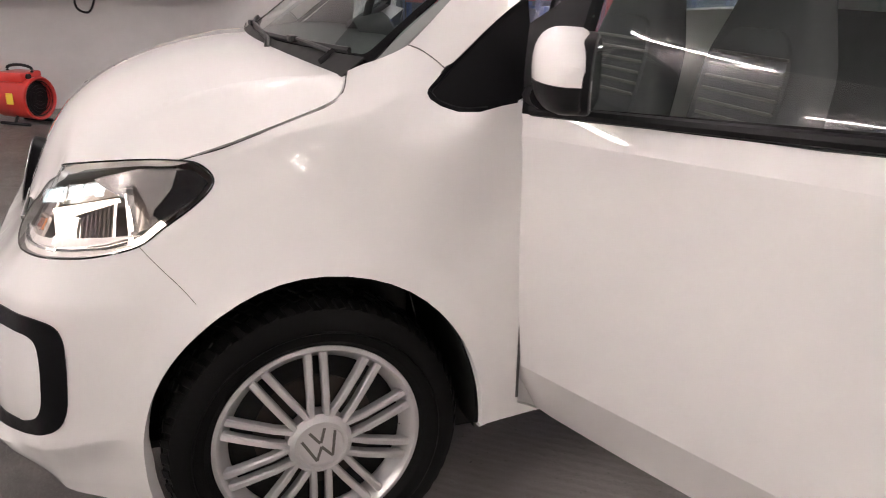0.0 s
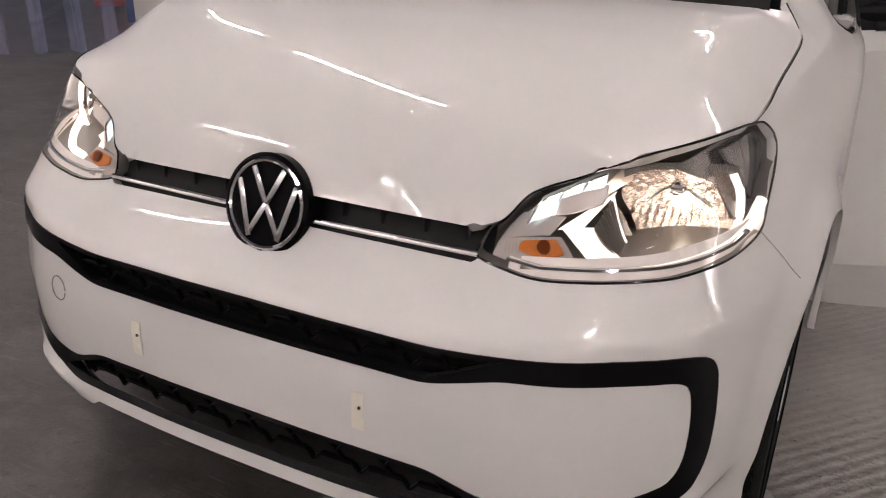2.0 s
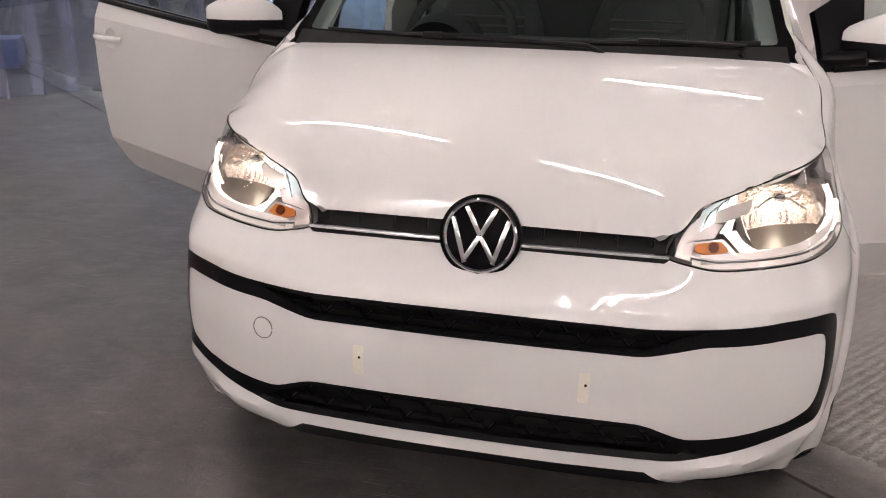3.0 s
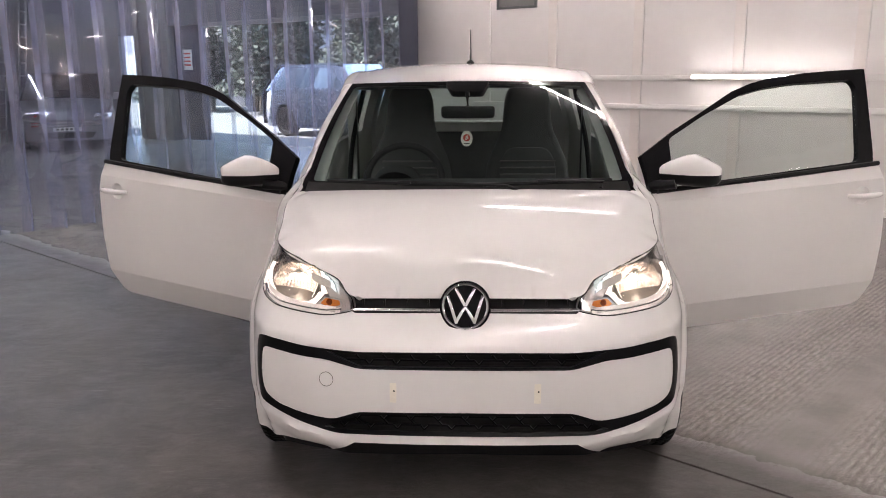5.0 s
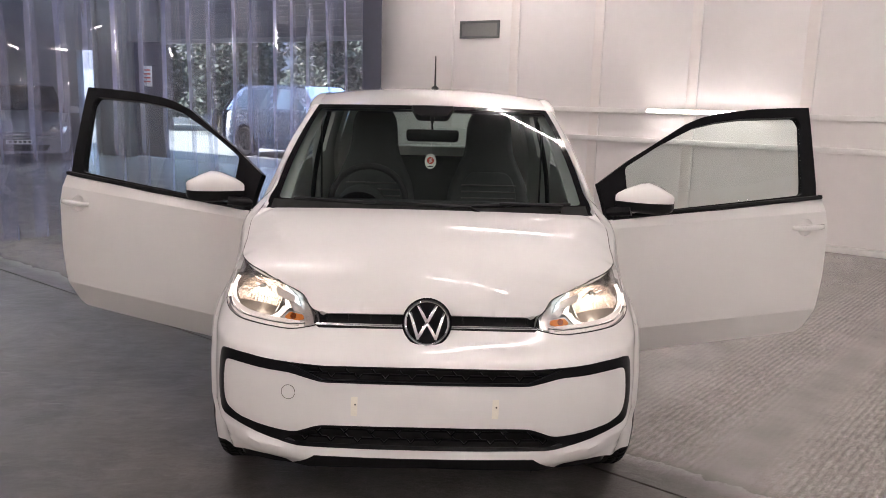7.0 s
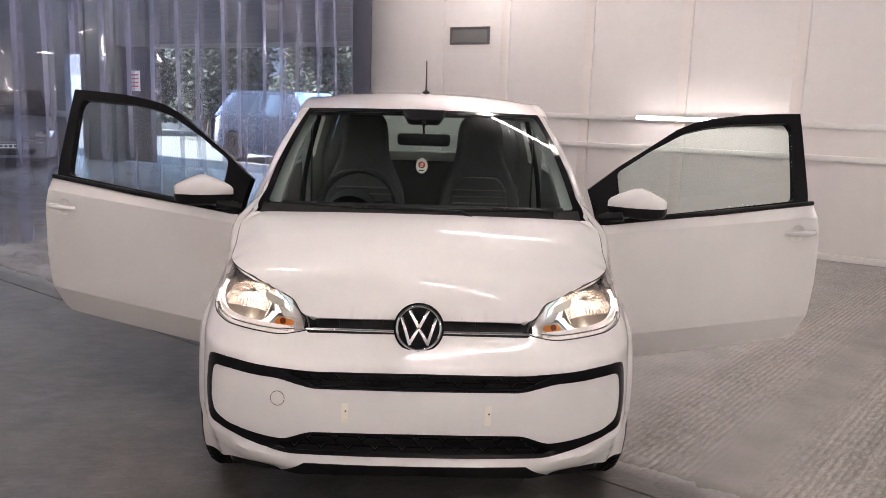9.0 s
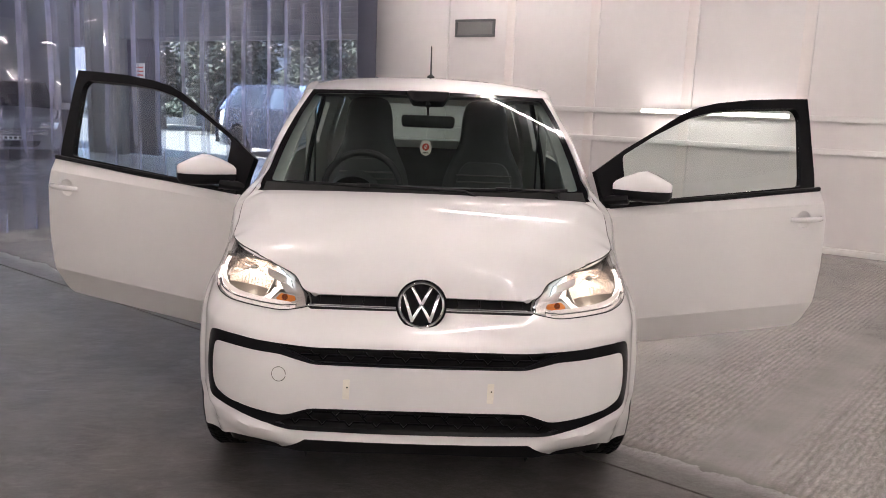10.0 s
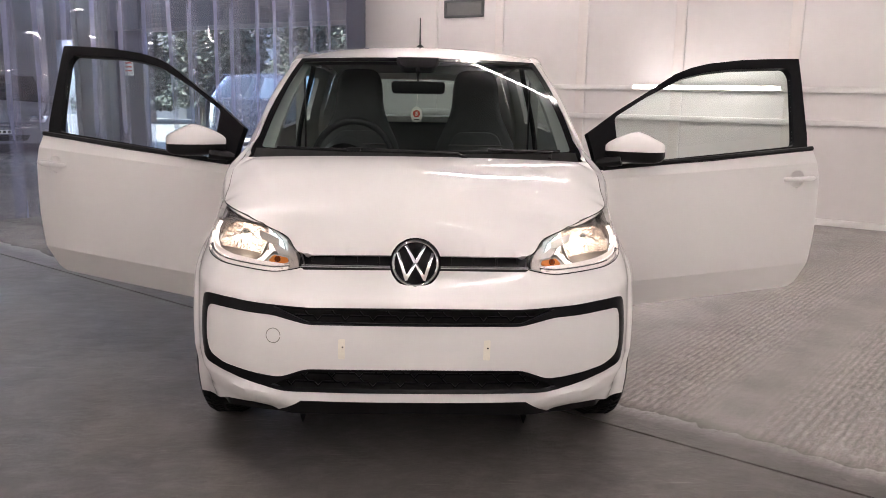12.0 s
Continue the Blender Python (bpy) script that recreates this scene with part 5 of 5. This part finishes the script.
part("rear_bench", joined(prism(rounded([(-.58, 0), (.58, 0), (.58, .48), (.5, .56), (-.5, .56), (-.58, .48)], .05), .12, .04, pose(0, 2.75, .50, 72), 3), box((1.1, .45, .16), (0, 2.55, .46), .05)), FABRIC, car, "dark rear bench")
part("parcel_shelf", box((1.1, .45, .02), (0, 3.08, .98), .005), DASH, car)
vm = part("rear_view_mirror", prism(rounded([(-.115, -.028), (.115, -.028), (.118, .026), (-.118, .026)], .018), .03, .010, pose(0.002, 1.215, 1.262, 88)), BLACK, car, "black rear view mirror")
part("mirror_stalk", tube([(0, 1.21, 1.28), (0, 1.20, 1.33), (0, 1.24, 1.37)], .010, 8), BLACK, vm)
part("sensor_housing", prism(rounded([(-.10, 0), (.10, 0), (.07, -.075), (-.07, -.075)], .02), .04, .012, pose(0, 1.285, 1.368, 40)), BLACK, car, "black sensor housing behind the screen")
card = part("air_freshener", prism([(.026 * math.cos(a), .034 * math.sin(a)) for a in np.linspace(0, 2 * math.pi, 29)[:-1]], .003, 0, pose(-.004, 1.235, 1.145, 90)), PAPER, car, "oval white card hanging from the mirror")
part("print", prism([(.016 * math.cos(a), .016 * math.sin(a)) for a in np.linspace(0, 2 * math.pi, 25)[:-1]], .001, 0, pose(-.004, 1.2315, 1.149, 90)), RED, card, "round red print")
part("print_mark", joined(*[prism([(-.007, -.0015), (.007, -.0015), (.007, .0015), (-.007, .0015)], .001, 0, pose(-.004, 1.2300, 1.149 + .006 * k, 90) @ Matrix.Rotation(radians(25), 4, "Z")) for k in (-1, 0, 1)]), PAPER, card)
part("print_bar", prism([(-.013, -.002), (.013, -.002), (.013, .002), (-.013, .002)], .001, 0, pose(-.004, 1.2315, 1.123, 90)), BLACK, card)
part("string", tube([(-.004, 1.235, 1.178), (0, 1.222, 1.235)], .001, 5), PAPER, card)


# wipers
def wiper(x0, v0, x1, v1, px, pv):
    def at(u, v, up):
        p = screen(np.array(u), np.array(v))
        return Vector(p) + Vector((0, -.5, .85)) * (up * .55)
    arm = part("wiper", tube([at(px, pv, .012), at(px * .7 + x1 * .3, pv * .6 + v1 * .4 + .01, .028), at(x0 * .5 + x1 * .5, (v0 + v1) / 2 + .004, .026)], [.008, .006, .005], 8), BLACK, car, "black wiper arm")
    part("blade", tube([at(x0 + (x1 - x0) * k / 8, v0 + (v1 - v0) * k / 8 + .002, .014) for k in range(9)], .005, 6, 1.4), BLACK, arm)
    part("clip", box((.05, .018, .014), tuple(at((x0 + x1) / 2, (v0 + v1) / 2, .026)), .003), BLACK, arm)


wiper(-.85, .030, .10, .008, .30, -.03)
wiper(.05, .012, .88, .036, .80, -.02)


# ---- the car's length ----
# lengths behind the nose are drawn in a little, and the flanks with them
_long = spline((-1, -.2, .12, .30, .392, .605, .70, .75, .934, 1.03, 1.4, 2.2, 4), (-1, -.2, .12, .277, .367, .563, .657, .705, .868, .960, 1.34, 2.15, 3.95))


def drawn_in(p):
    k = min(max((p[1] - .42) / .45, 0), 1)
    wide = min(max((abs(p[0]) - .60) / .2, 0), 1) * min(max((1.7 - p[1]) / .6, 0), 1)
    return Vector((p[0] - math.copysign(.020 * k * k * (3 - 2 * k) * wide, p[0]), float(_long(p[1])), p[2]))


def is_drawn(ob):
    while ob is not car:
        if ob.name.split(".")[0] in ("wheel", "door", "seat", "steering_wheel"):
            return False
        ob = ob.parent
    return True


for ob in car.children_recursive:
    if is_drawn(ob):
        if ob.type == "MESH":
            co = np.empty(len(ob.data.vertices) * 3)
            ob.data.vertices.foreach_get("co", co)
            ob.data.vertices.foreach_set("co", np.array([drawn_in(p) for p in co.reshape(-1, 3)]).ravel())
            ob.data.update()
        else:
            ob.location = drawn_in(ob.location)
    elif ob.parent is car and ob.name.split(".")[0] in ("seat", "steering_wheel"):
        ob.matrix_basis = Matrix.Translation((0, -.06, 0)) @ ob.matrix_basis


# ---- the room's own things ----
WEST = math.degrees(math.atan2(-6.12, .76))
shelf = thing("wall_shelf", "plain wooden shelf board with a black cable hanging over it", "shelf", m=pose(-5.30, .02, .90, 0, 0, WEST))
part("board", box((2.3, .32, .05), (0, .10, .02), .006), WOOD, shelf, "pale wooden board")
for k in (-.9, 0, .9):
    part("bracket", box((.03, .26, .03), (k, .09, -.02), .004), TRUNK, shelf)
part("cable", tube(curve_through([(-.02, .27, .05), (-.03, .29, -.04), (.02, .30, -.13), (.10, .30, -.10), (.11, .29, 0), (.09, .27, .05)], 6), .009, 8), BLACK, shelf, "black hanging cable loop")

heater = thing("fan_heater", "red workshop fan heater standing on the floor", "heater", m=pose(-4.60, -.46, 0, 0, 0, 52))
part("drum", lathe([(0, -.16), (.13, -.16), (.148, -.15), (.152, .12), (.158, .15), (.150, .16), (.135, .15), (.13, .08)], 40, pose(0, 0, .19, 0, 90)), HEATER_RED, heater, "red drum body")
part("grille", joined(*[lathe([(r, .145), (r + .004, .149), (r + .008, .145)], 32, pose(0, 0, .19, 0, 90)) for r in (.02, .045, .07, .095, .12)], lathe([(0, .10), (.13, .10)], 32, pose(0, 0, .19, 0, 90))), BLACK, heater, "black round outlet grille")
part("control_box", box((.22, .20, .07), (-.01, 0, .345), .012), HEATER_RED, heater, "red control box")
part("handle", tube(curve_through([(-.11, 0, .37), (-.10, 0, .41), (0, 0, .425), (.10, 0, .41), (.11, 0, .37)], 5), .011, 8), BLACK, heater, "black carrying handle")
part("knob", lathe([(0, .02), (.018, .02), (.02, 0)], 16, pose(.10, -.04, .35, 0, 90)), BLACK, heater)
part("sticker", box((.06, .002, .08), (.02, -.1525, .20), 0), YELLOW, heater, "yellow warning sticker")
for sy in (-1, 1):
    part("foot", tube([(-.13, sy * .11, .012), (.13, sy * .11, .012)], .012, 8), BLACK, heater)
    part("leg", tube([(0, sy * .11, .015), (0, sy * .08, .07)], .010, 8), BLACK, heater)

# ---- the hall behind the curtain ----
OUT = -INTO
FACADE = Vector((-5.45, 14.13, 0))


def on_facade(d, z=0.0, off=0.0):
    return FACADE + ALONG * d + OUT * off + Vector((0, 0, z))


def facade_block(name, d0, d1, z0, z1, thick, off, mat, label, category="wall"):
    o = part(name, box((d1 - d0, thick, z1 - z0), (0, 0, 0), .006), mat, None)
    o.matrix_basis = pose(*on_facade((d0 + d1) / 2, (z0 + z1) / 2, off), 0, 0, WALL_TURN)
    return setting(o, label, category)


TALL = 4.6
facade_block("wall_hall_left", -8, -2.75, 0, TALL, .15, 0, HALL, "dark metal clad hall wall")
facade_block("wall_hall_post", -2.10, -.95, 0, TALL, .22, 0, STEEL, "grey steel frame beside the hall door")
facade_block("wall_hall_over_door", -2.75, -2.10, 2.2, TALL, .15, 0, HALL, "dark cladding above the side door")
facade_block("door_panel", -.95, 0, .03, 2.35, .06, .10, COLUMN, "dark steel door leaf standing open", "door")
facade_block("wall_hall_panel_top", -.95, 0, 2.35, TALL, .15, 0, HALL, "dark cladding")
facade_block("wall_hall_right", 5.3, 6.4, 0, TALL, .15, 0, HALL, "dark metal clad hall wall")
shutter = thing("roller_shutter", "half-raised dark roller shutter with horizontal slats", "shutter", m=pose(*on_facade(2.65, 2.36, 0), 0, 0, WALL_TURN))
for k in range(24):
    part("slat", prism([(-.011, 0), (-.016, .045), (-.011, .088), (.011, .088), (.011, 0)], 5.3, 0, Matrix.Translation((-2.65, 0, .092 * k)) @ Matrix(((0, 0, 1, 0), (1, 0, 0, 0), (0, 1, 0, 0), (0, 0, 0, 1)))), HALL, shutter)
part("bottom_bar", box((5.3, .06, .08), (0, 0, -.03), .01), STEEL, shutter)
wall_between("wall_hall_west", (-12.0, 18.6), (-9.3, 2.6), HALL, "dark clad side wall of the hall", 0, TALL)
wall_between("wall_hall_south", (-9.3, 2.6), (-5.66, 2.72), HALL, "dark clad wall of the hall", 0, TALL)
wall_between("wall_hall_east", tuple(on_facade(6.3))[:2], (-.45, 8.75), HALL, "dark clad wall of the hall", 0, TALL)
wall_between("wall_over_curtain", (-5.62, 2.82), (-.60, 8.36), HALL, "dark lintel over the strip curtain", 3.58, TALL)
hc = bmesh.new()
hc.faces.new([hc.verts.new((x, y, TALL)) for x, y in ((-12.2, 18.9), (-9.5, 2.4), (-5.5, 2.6), (-.3, 8.6), tuple(on_facade(6.5))[:2], tuple(on_facade(-8))[:2])])
_up = bmesh.ops.extrude_face_region(hc, geom=hc.faces[:])
bmesh.ops.translate(hc, vec=(0, 0, .1), verts=[v for v in _up["geom"] if isinstance(v, bmesh.types.BMVert)])
setting(part("ceiling_hall", hc, HALL, None), "dark hall roof", "ceiling")
for d in (-1.95, -1.25):
    p = part("wall_post", tube([on_facade(d, z, -.15) for z in (0, TALL)], .06, 8), STEEL, None)
    setting(p, "grey steel post", "post")

# added lights, out of view, that lift the hall's brightness
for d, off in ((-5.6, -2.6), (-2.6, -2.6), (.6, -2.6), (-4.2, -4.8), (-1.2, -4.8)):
    batten("hall_light", pose(*on_facade(d, TALL - .037, off), 0, 0, WALL_TURN), 1.75, "unseen cool white tube light added to brighten the hall", "hall lights", TUBE_COOL)

sign = part("notice", box((.28, .01, .40), (0, 0, 0), .002), PLATE, None)
sign.matrix_basis = pose(*on_facade(-.25, 1.66, -.15), 0, 0, WALL_TURN)
tagged(sign, "pale printed notice hanging beside the hall door", "notice")
for k in range(4):
    b = part("print_bar", box((.20, .004, .03), (0, -.008, .12 - .075 * k)), RED, sign)


# parked cars of plain make
def parked_car(m, length, width, height, paint, label, glass=GLASS_DARK, dark_low=True):
    c = thing("parked_car", label, "car", m=m)
    L, Wd, H = length, width / 2, height
    belt = H * .60
    low = spline((0, .04, .12, .30, .7, .92, 1), (.72, .86, .95, 1, 1, .95, .80))
    top = spline((0, .05, .16, .27, .32, .9, 1), (H * .40, H * .50, H * .57, H * .62, H * .63, H * .64, H * .50))

    def shell(u, v):
        y = -L / 2 + L * u
        z0, z1 = .20, top(u)
        z = z0 + (z1 - z0) * np.clip(v, 0, 1)
        x = Wd * low(u) * (1 - .10 * np.clip(v - .55, 0, 1) ** 1.3 - .05 * (1 - np.clip(v * 4, 0, 1)))
        return np.stack([x, y, z], -1)
    arches = [[(cc + .088 * math.cos(a) * 4.4 / L, .0 + .62 * math.sin(a)) for a in np.linspace(0, math.pi, 15)] for cc in (.19, .79)]
    low_edge = [(.0, 0)] + arches[0][::-1] + arches[1][::-1] + [(1, 0)]
    for mir in (False, True):
        sheet("body_side", low_edge + [(1, 1), (0, 1)], shell, paint, c, "", (), .05, .02, 0, mir)

        def cabin(u, v):
            a = np.interp(v, (0, 1), (.27, .40)) + u * (np.interp(v, (0, 1), (.97, .88)) - np.interp(v, (0, 1), (.27, .40)))
            return np.stack([Wd * (.90 - .20 * v) * (1 - .06 * (2 * u - 1) ** 4), -L / 2 + L * a, H * .62 + H * .35 * v], -1)
        panes = [rounded([(.10, .12), (.20, .86), (.46, .90), (.46, .12)], .05), rounded([(.50, .12), (.50, .90), (.90, .84), (.94, .12)], .05)]
        sheet("cabin_side", [(0, 0), (1, 0), (1, 1), (0, 1)], cabin, paint, c, "", panes, .06, .02, 0, mir)
        for p in panes:
            sheet("side_window", p, cabin, glass, c, "", (), .1, .004, -.004, mir)
        sg = -1 if mir else 1
        part("front_lamp", prism(rounded([(-.16, -.05), (.14, -.07), (.20, .06), (-.10, .05)], .03), .05, .012, Matrix.Translation((sg * Wd * .66, -L / 2 + .02, H * .44)) @ pose(0, 0, 0, 90, 0, sg * 16)), CHROME, c, "clear headlamp")
        part("door_mirror", prism(rounded([(-.10, -.06), (.10, -.06), (.10, .07), (-.06, .08)], .03), .08, .02, Matrix.Translation((sg * Wd * 1.06, -L / 2 + L * .31, H * .66)) @ pose(0, 0, 0, 90)), paint, c)
        for yy in (.19, .79):
            w = part("wheel", lathe([(0, .06), (.06, .06), (.20, .05), (.215, .07), (.30, .08), (.325, .04), (.325, -.10), (.2, -.10)], 32, Matrix.Translation((sg * (Wd - .10), -L / 2 + L * yy, .325)) @ pose(0, 0, 0, 0, sg * 90)), RUBBER, c, "black tyre")
            part("rim", joined(*[box((.15, .07, .02), (.115, 0, .066), .004, Matrix.Translation((sg * (Wd - .10), -L / 2 + L * yy, .325)) @ pose(0, 0, 0, 0, sg * 90) @ Matrix.Rotation(2 * math.pi * k / 7, 4, "Z")) for k in range(5)]), TRIM, w, "dark alloy spokes")

    def lid(u, v):
        a = v * .275
        return np.stack([u * Wd * low(a) * .90, -L / 2 + L * a, top(a) + .05 * (1 - u * u) * np.clip(v * 3, 0, 1)], -1)
    sheet("bonnet", [(-1, 0), (1, 0), (1, 1), (-1, 1)], lid, paint, c, "", (), .08, .02)

    def front(u, v):
        return np.stack([u * Wd * .78, -L / 2 - .06 * (1 - u * u) + 0 * v, .20 + (H * .40 - .2) * v], -1)
    nose = sheet("front_bumper", [(-1, 0), (1, 0), (1, 1), (-1, 1)], front, paint, c, "", [rounded([(-.6, .12), (.6, .12), (.7, .40), (-.7, .40)], .06)], .08, .03)
    sheet("intake", rounded([(-.62, .10), (.62, .10), (.72, .42), (-.72, .42)], .06), front, BLACK, nose, "", (), .1, 0, -.02)
    for z in (.70, .84):
        sheet("bright_bar", [(-.85, z), (.85, z), (.85, z + .055), (-.85, z + .055)], front, CHROME, nose, "", (), .1, .008, .008)
    pl = sheet("number_plate", [(-.34, .46), (.34, .46), (.34, .64), (-.34, .64)], front, PLATE, c, "white plate with dark bars", (), .1, .008, .012)
    for k in range(5):
        sheet("plate_bar", [(-.27 + .11 * k, .50), (-.20 + .11 * k, .50), (-.20 + .11 * k, .60), (-.27 + .11 * k, .60)], front, BLACK, pl, "", (), .1, .001, .015)

    def top_shell(u, v):
        a = .40 + .48 * v
        return np.stack([u * Wd * .70, -L / 2 + L * a, H * .97 + H * .03 * (1 - u * u) * (1 - (2 * v - 1) ** 2) + 0 * v], -1)
    sheet("roof", [(-1, 0), (1, 0), (1, 1), (-1, 1)], top_shell, paint, c, "", (), .1, .02)

    def ws(u, v):
        return np.stack([u * Wd * (.90 - .20 * v), -L / 2 + L * (.265 + .135 * v) - .06 * (1 - u * u), H * .62 + H * .35 * v], -1)
    sheet("windscreen", [(-1, 0), (1, 0), (1, 1), (-1, 1)], ws, glass, c, "", (), .1, .004)

    def tail(u, v):
        return np.stack([u * Wd * (.86 - .16 * np.clip(v - .55, 0, 1) / .45), L / 2 - .02 - np.clip(v - .55, 0, 1) / .45 * L * .11 + 0 * u, .25 + (H * .97 - .25) * v], -1)
    sheet("tailgate", [(-1, 0), (1, 0), (1, 1), (-1, 1)], tail, paint, c, "", [rounded([(-.8, .6), (.8, .6), (.8, .93), (-.8, .93)], .05)], .1, .02)
    sheet("rear_window", rounded([(-.8, .6), (.8, .6), (.8, .93), (-.8, .93)], .05), tail, glass, c, "", (), .15, .004, -.004)
    part("underbody", box((Wd * 1.6, L * .92, .2), (0, 0, .32), .03), DARK, c)
    return c


parked_car(pose(-8.35, 14.2, 0, 0, 0, 26), 4.2, 1.78, 1.45, PAINT_DARK, "dark grey parked hatchback with bright trim behind the curtain")
parked_car(pose(-2.65, 15.6, 0, 0, 0, 52), 4.3, 1.80, 1.60, PAINT_FAR, "dark blue parked sport utility car outside in daylight", GLASS_SKY)

# racks, ladders and crates in the hall
rack = thing("tool_rack", "red and blue workshop rack filled with boxes", "rack", m=pose(-8.3, 4.9, 0, 0, 0, -62))
for x in (-1.3, 0, 1.3):
    for y in (-.25, .25):
        part("upright", box((.05, .05, 2.0), (x, y, 1.0), .004), BLUE, rack, "blue upright")
rng = random.Random(8)
for k, z in enumerate((.25, .75, 1.25, 1.75)):
    part("shelf", box((2.7, .55, .04), (0, 0, z), .004), HEATER_RED, rack, "red shelf")
for k, z in enumerate((.27, .77, 1.27)):
    x = -1.2
    while x < 1.1:
        w, h = rng.uniform(.18, .38), rng.uniform(.18, .38)
        b = part("storage_box", box((w, .4, h), (0, 0, h / 2), .01), rng.choice([HEATER_RED, BLUE, BLACK, STEEL, VENT, WOOD]), None)
        b.matrix_basis = rack.matrix_basis @ pose(x + w / 2, rng.uniform(-.05, .05), z)
        tagged(b, "small storage box on the workshop rack", "box", "boxes on the rack")
        x += w + rng.uniform(.03, .12)
cab = thing("tool_cabinet", "red tool cabinet with drawers", "cabinet", m=pose(-7.2, 6.2, 0, 0, 0, -55))
part("body", box((.8, .5, .95), (0, 0, .52), .01), HEATER_RED, cab)
for k in range(5):
    dr = part("drawer", box((.72, .02, .15), (0, -.26, .17 + .175 * k), .005), HEATER_RED, cab)
    part("drawer_pull", box((.6, .02, .02), (0, -.275, .22 + .175 * k), .004), STEEL, dr)
crate = part("crate", box((.6, .4, .28), (0, 0, .14), .02), BLUE, None)
crate.matrix_basis = pose(-5.9, 5.5, 0, 0, 0, 30)
tagged(crate, "blue plastic crate on the hall floor", "crate")
for k in range(2):
    lad = thing("ladder", "grey metal ladder leaning on the hall wall", "ladder", "ladders", m=pose(-9.9 - .35 * k, 14.4 + 1.4 * k, 0, 0, 0, -80) @ pose(0, 0, 0, -6))
    for sx in (-.2, .2):
        part("stile", box((.06, .03, 3.6), (sx, 0, 1.8), .004), STEEL, lad)
    for j in range(12):
        part("rung", tube([(-.2, 0, .25 + .28 * j), (.2, 0, .25 + .28 * j)], .016, 8), STEEL, lad)

# ---- outdoors ----
yard = bmesh.new()
_q = [on_facade(-120, -.012, .35), on_facade(120, -.012, .35), on_facade(120, -.012, 220), on_facade(-120, -.012, 220)]
yard.faces.new([yard.verts.new(p + Vector((0, 0, .016))) for p in _q])
setting(part("ground", yard, ASPHALT, None), "pale dusty yard outside the hall", "ground")


def tree(at, height, seed, spread):
    r = random.Random(seed)
    t = thing("tree", "tall dark green tree at the edge of the yard", "tree", "trees behind the yard", m=pose(*at))
    part("trunk", tube([(0, 0, 0), (.05, .02, height * .3), (-.04, .05, height * .6), (0, 0, height * .95)], [.16, .13, .09, .03], 8), BARK, t)
    for k in range(5):
        a, z = r.uniform(0, 6.28), height * r.uniform(.2, .7)
        part("limb", tube([(0, 0, z), (.5 * math.cos(a), .5 * math.sin(a), z + .3), (spread * .7 * math.cos(a), spread * .7 * math.sin(a), z + .6)], [.06, .045, .02], 6), BARK, t)
    vs, fs = [], []
    for k in range(8000):
        h = r.random() ** 1.2
        z = height * (.08 + .92 * h)
        rad = spread * (1 - h) ** .7 * (.55 + .45 * math.sin(9 * h + seed) ** 2) * math.sqrt(r.random()) + .1
        a = r.uniform(0, 6.28)
        c = Vector((rad * math.cos(a), rad * math.sin(a), z))
        u = Vector((r.gauss(0, 1), r.gauss(0, 1), r.gauss(0, .6))).normalized()
        w = u.cross(Vector((r.gauss(0, 1), r.gauss(0, 1), r.gauss(0, 1)))).normalized()
        s = r.uniform(.05, .12)
        i = len(vs)
        vs += [c - u * s, c + w * s * .5, c + u * s, c - w * s * .5]
        fs.append((i, i + 1, i + 2, i + 3))
    me = bpy.data.meshes.new("crown")
    me.from_pydata([tuple(v) for v in vs], [], fs)
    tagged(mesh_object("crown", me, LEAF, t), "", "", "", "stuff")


rng = random.Random(3)
for k in range(26):
    tree(tuple(on_facade(-13 + 1.05 * k + rng.uniform(-.4, .4), 0, 8 + rng.uniform(0, 3.5))), rng.uniform(5.5, 9), k, rng.uniform(1.3, 2.1))


# added building that hides the bright sky seen through the side door
shed = thing("neighbour_building", "added clad building with a red door that hides the bright sky", "building", m=pose(*on_facade(-20.5, 0, 12), 0, 0, WALL_TURN))
part("wall", box((15, 6, 5.5), (0, 3, 2.75), .02), HALL, shed, "grey clad wall")
part("roof", box((15.4, 6.4, .2), (0, 3, 5.6), .03), HALL, shed)
for k in range(5):
    part("door", box((1.4, .08, 2.2), (-5.5 + 2.6 * k, -.03, 1.1), .01), HEATER_RED if k % 2 else STEEL, shed)
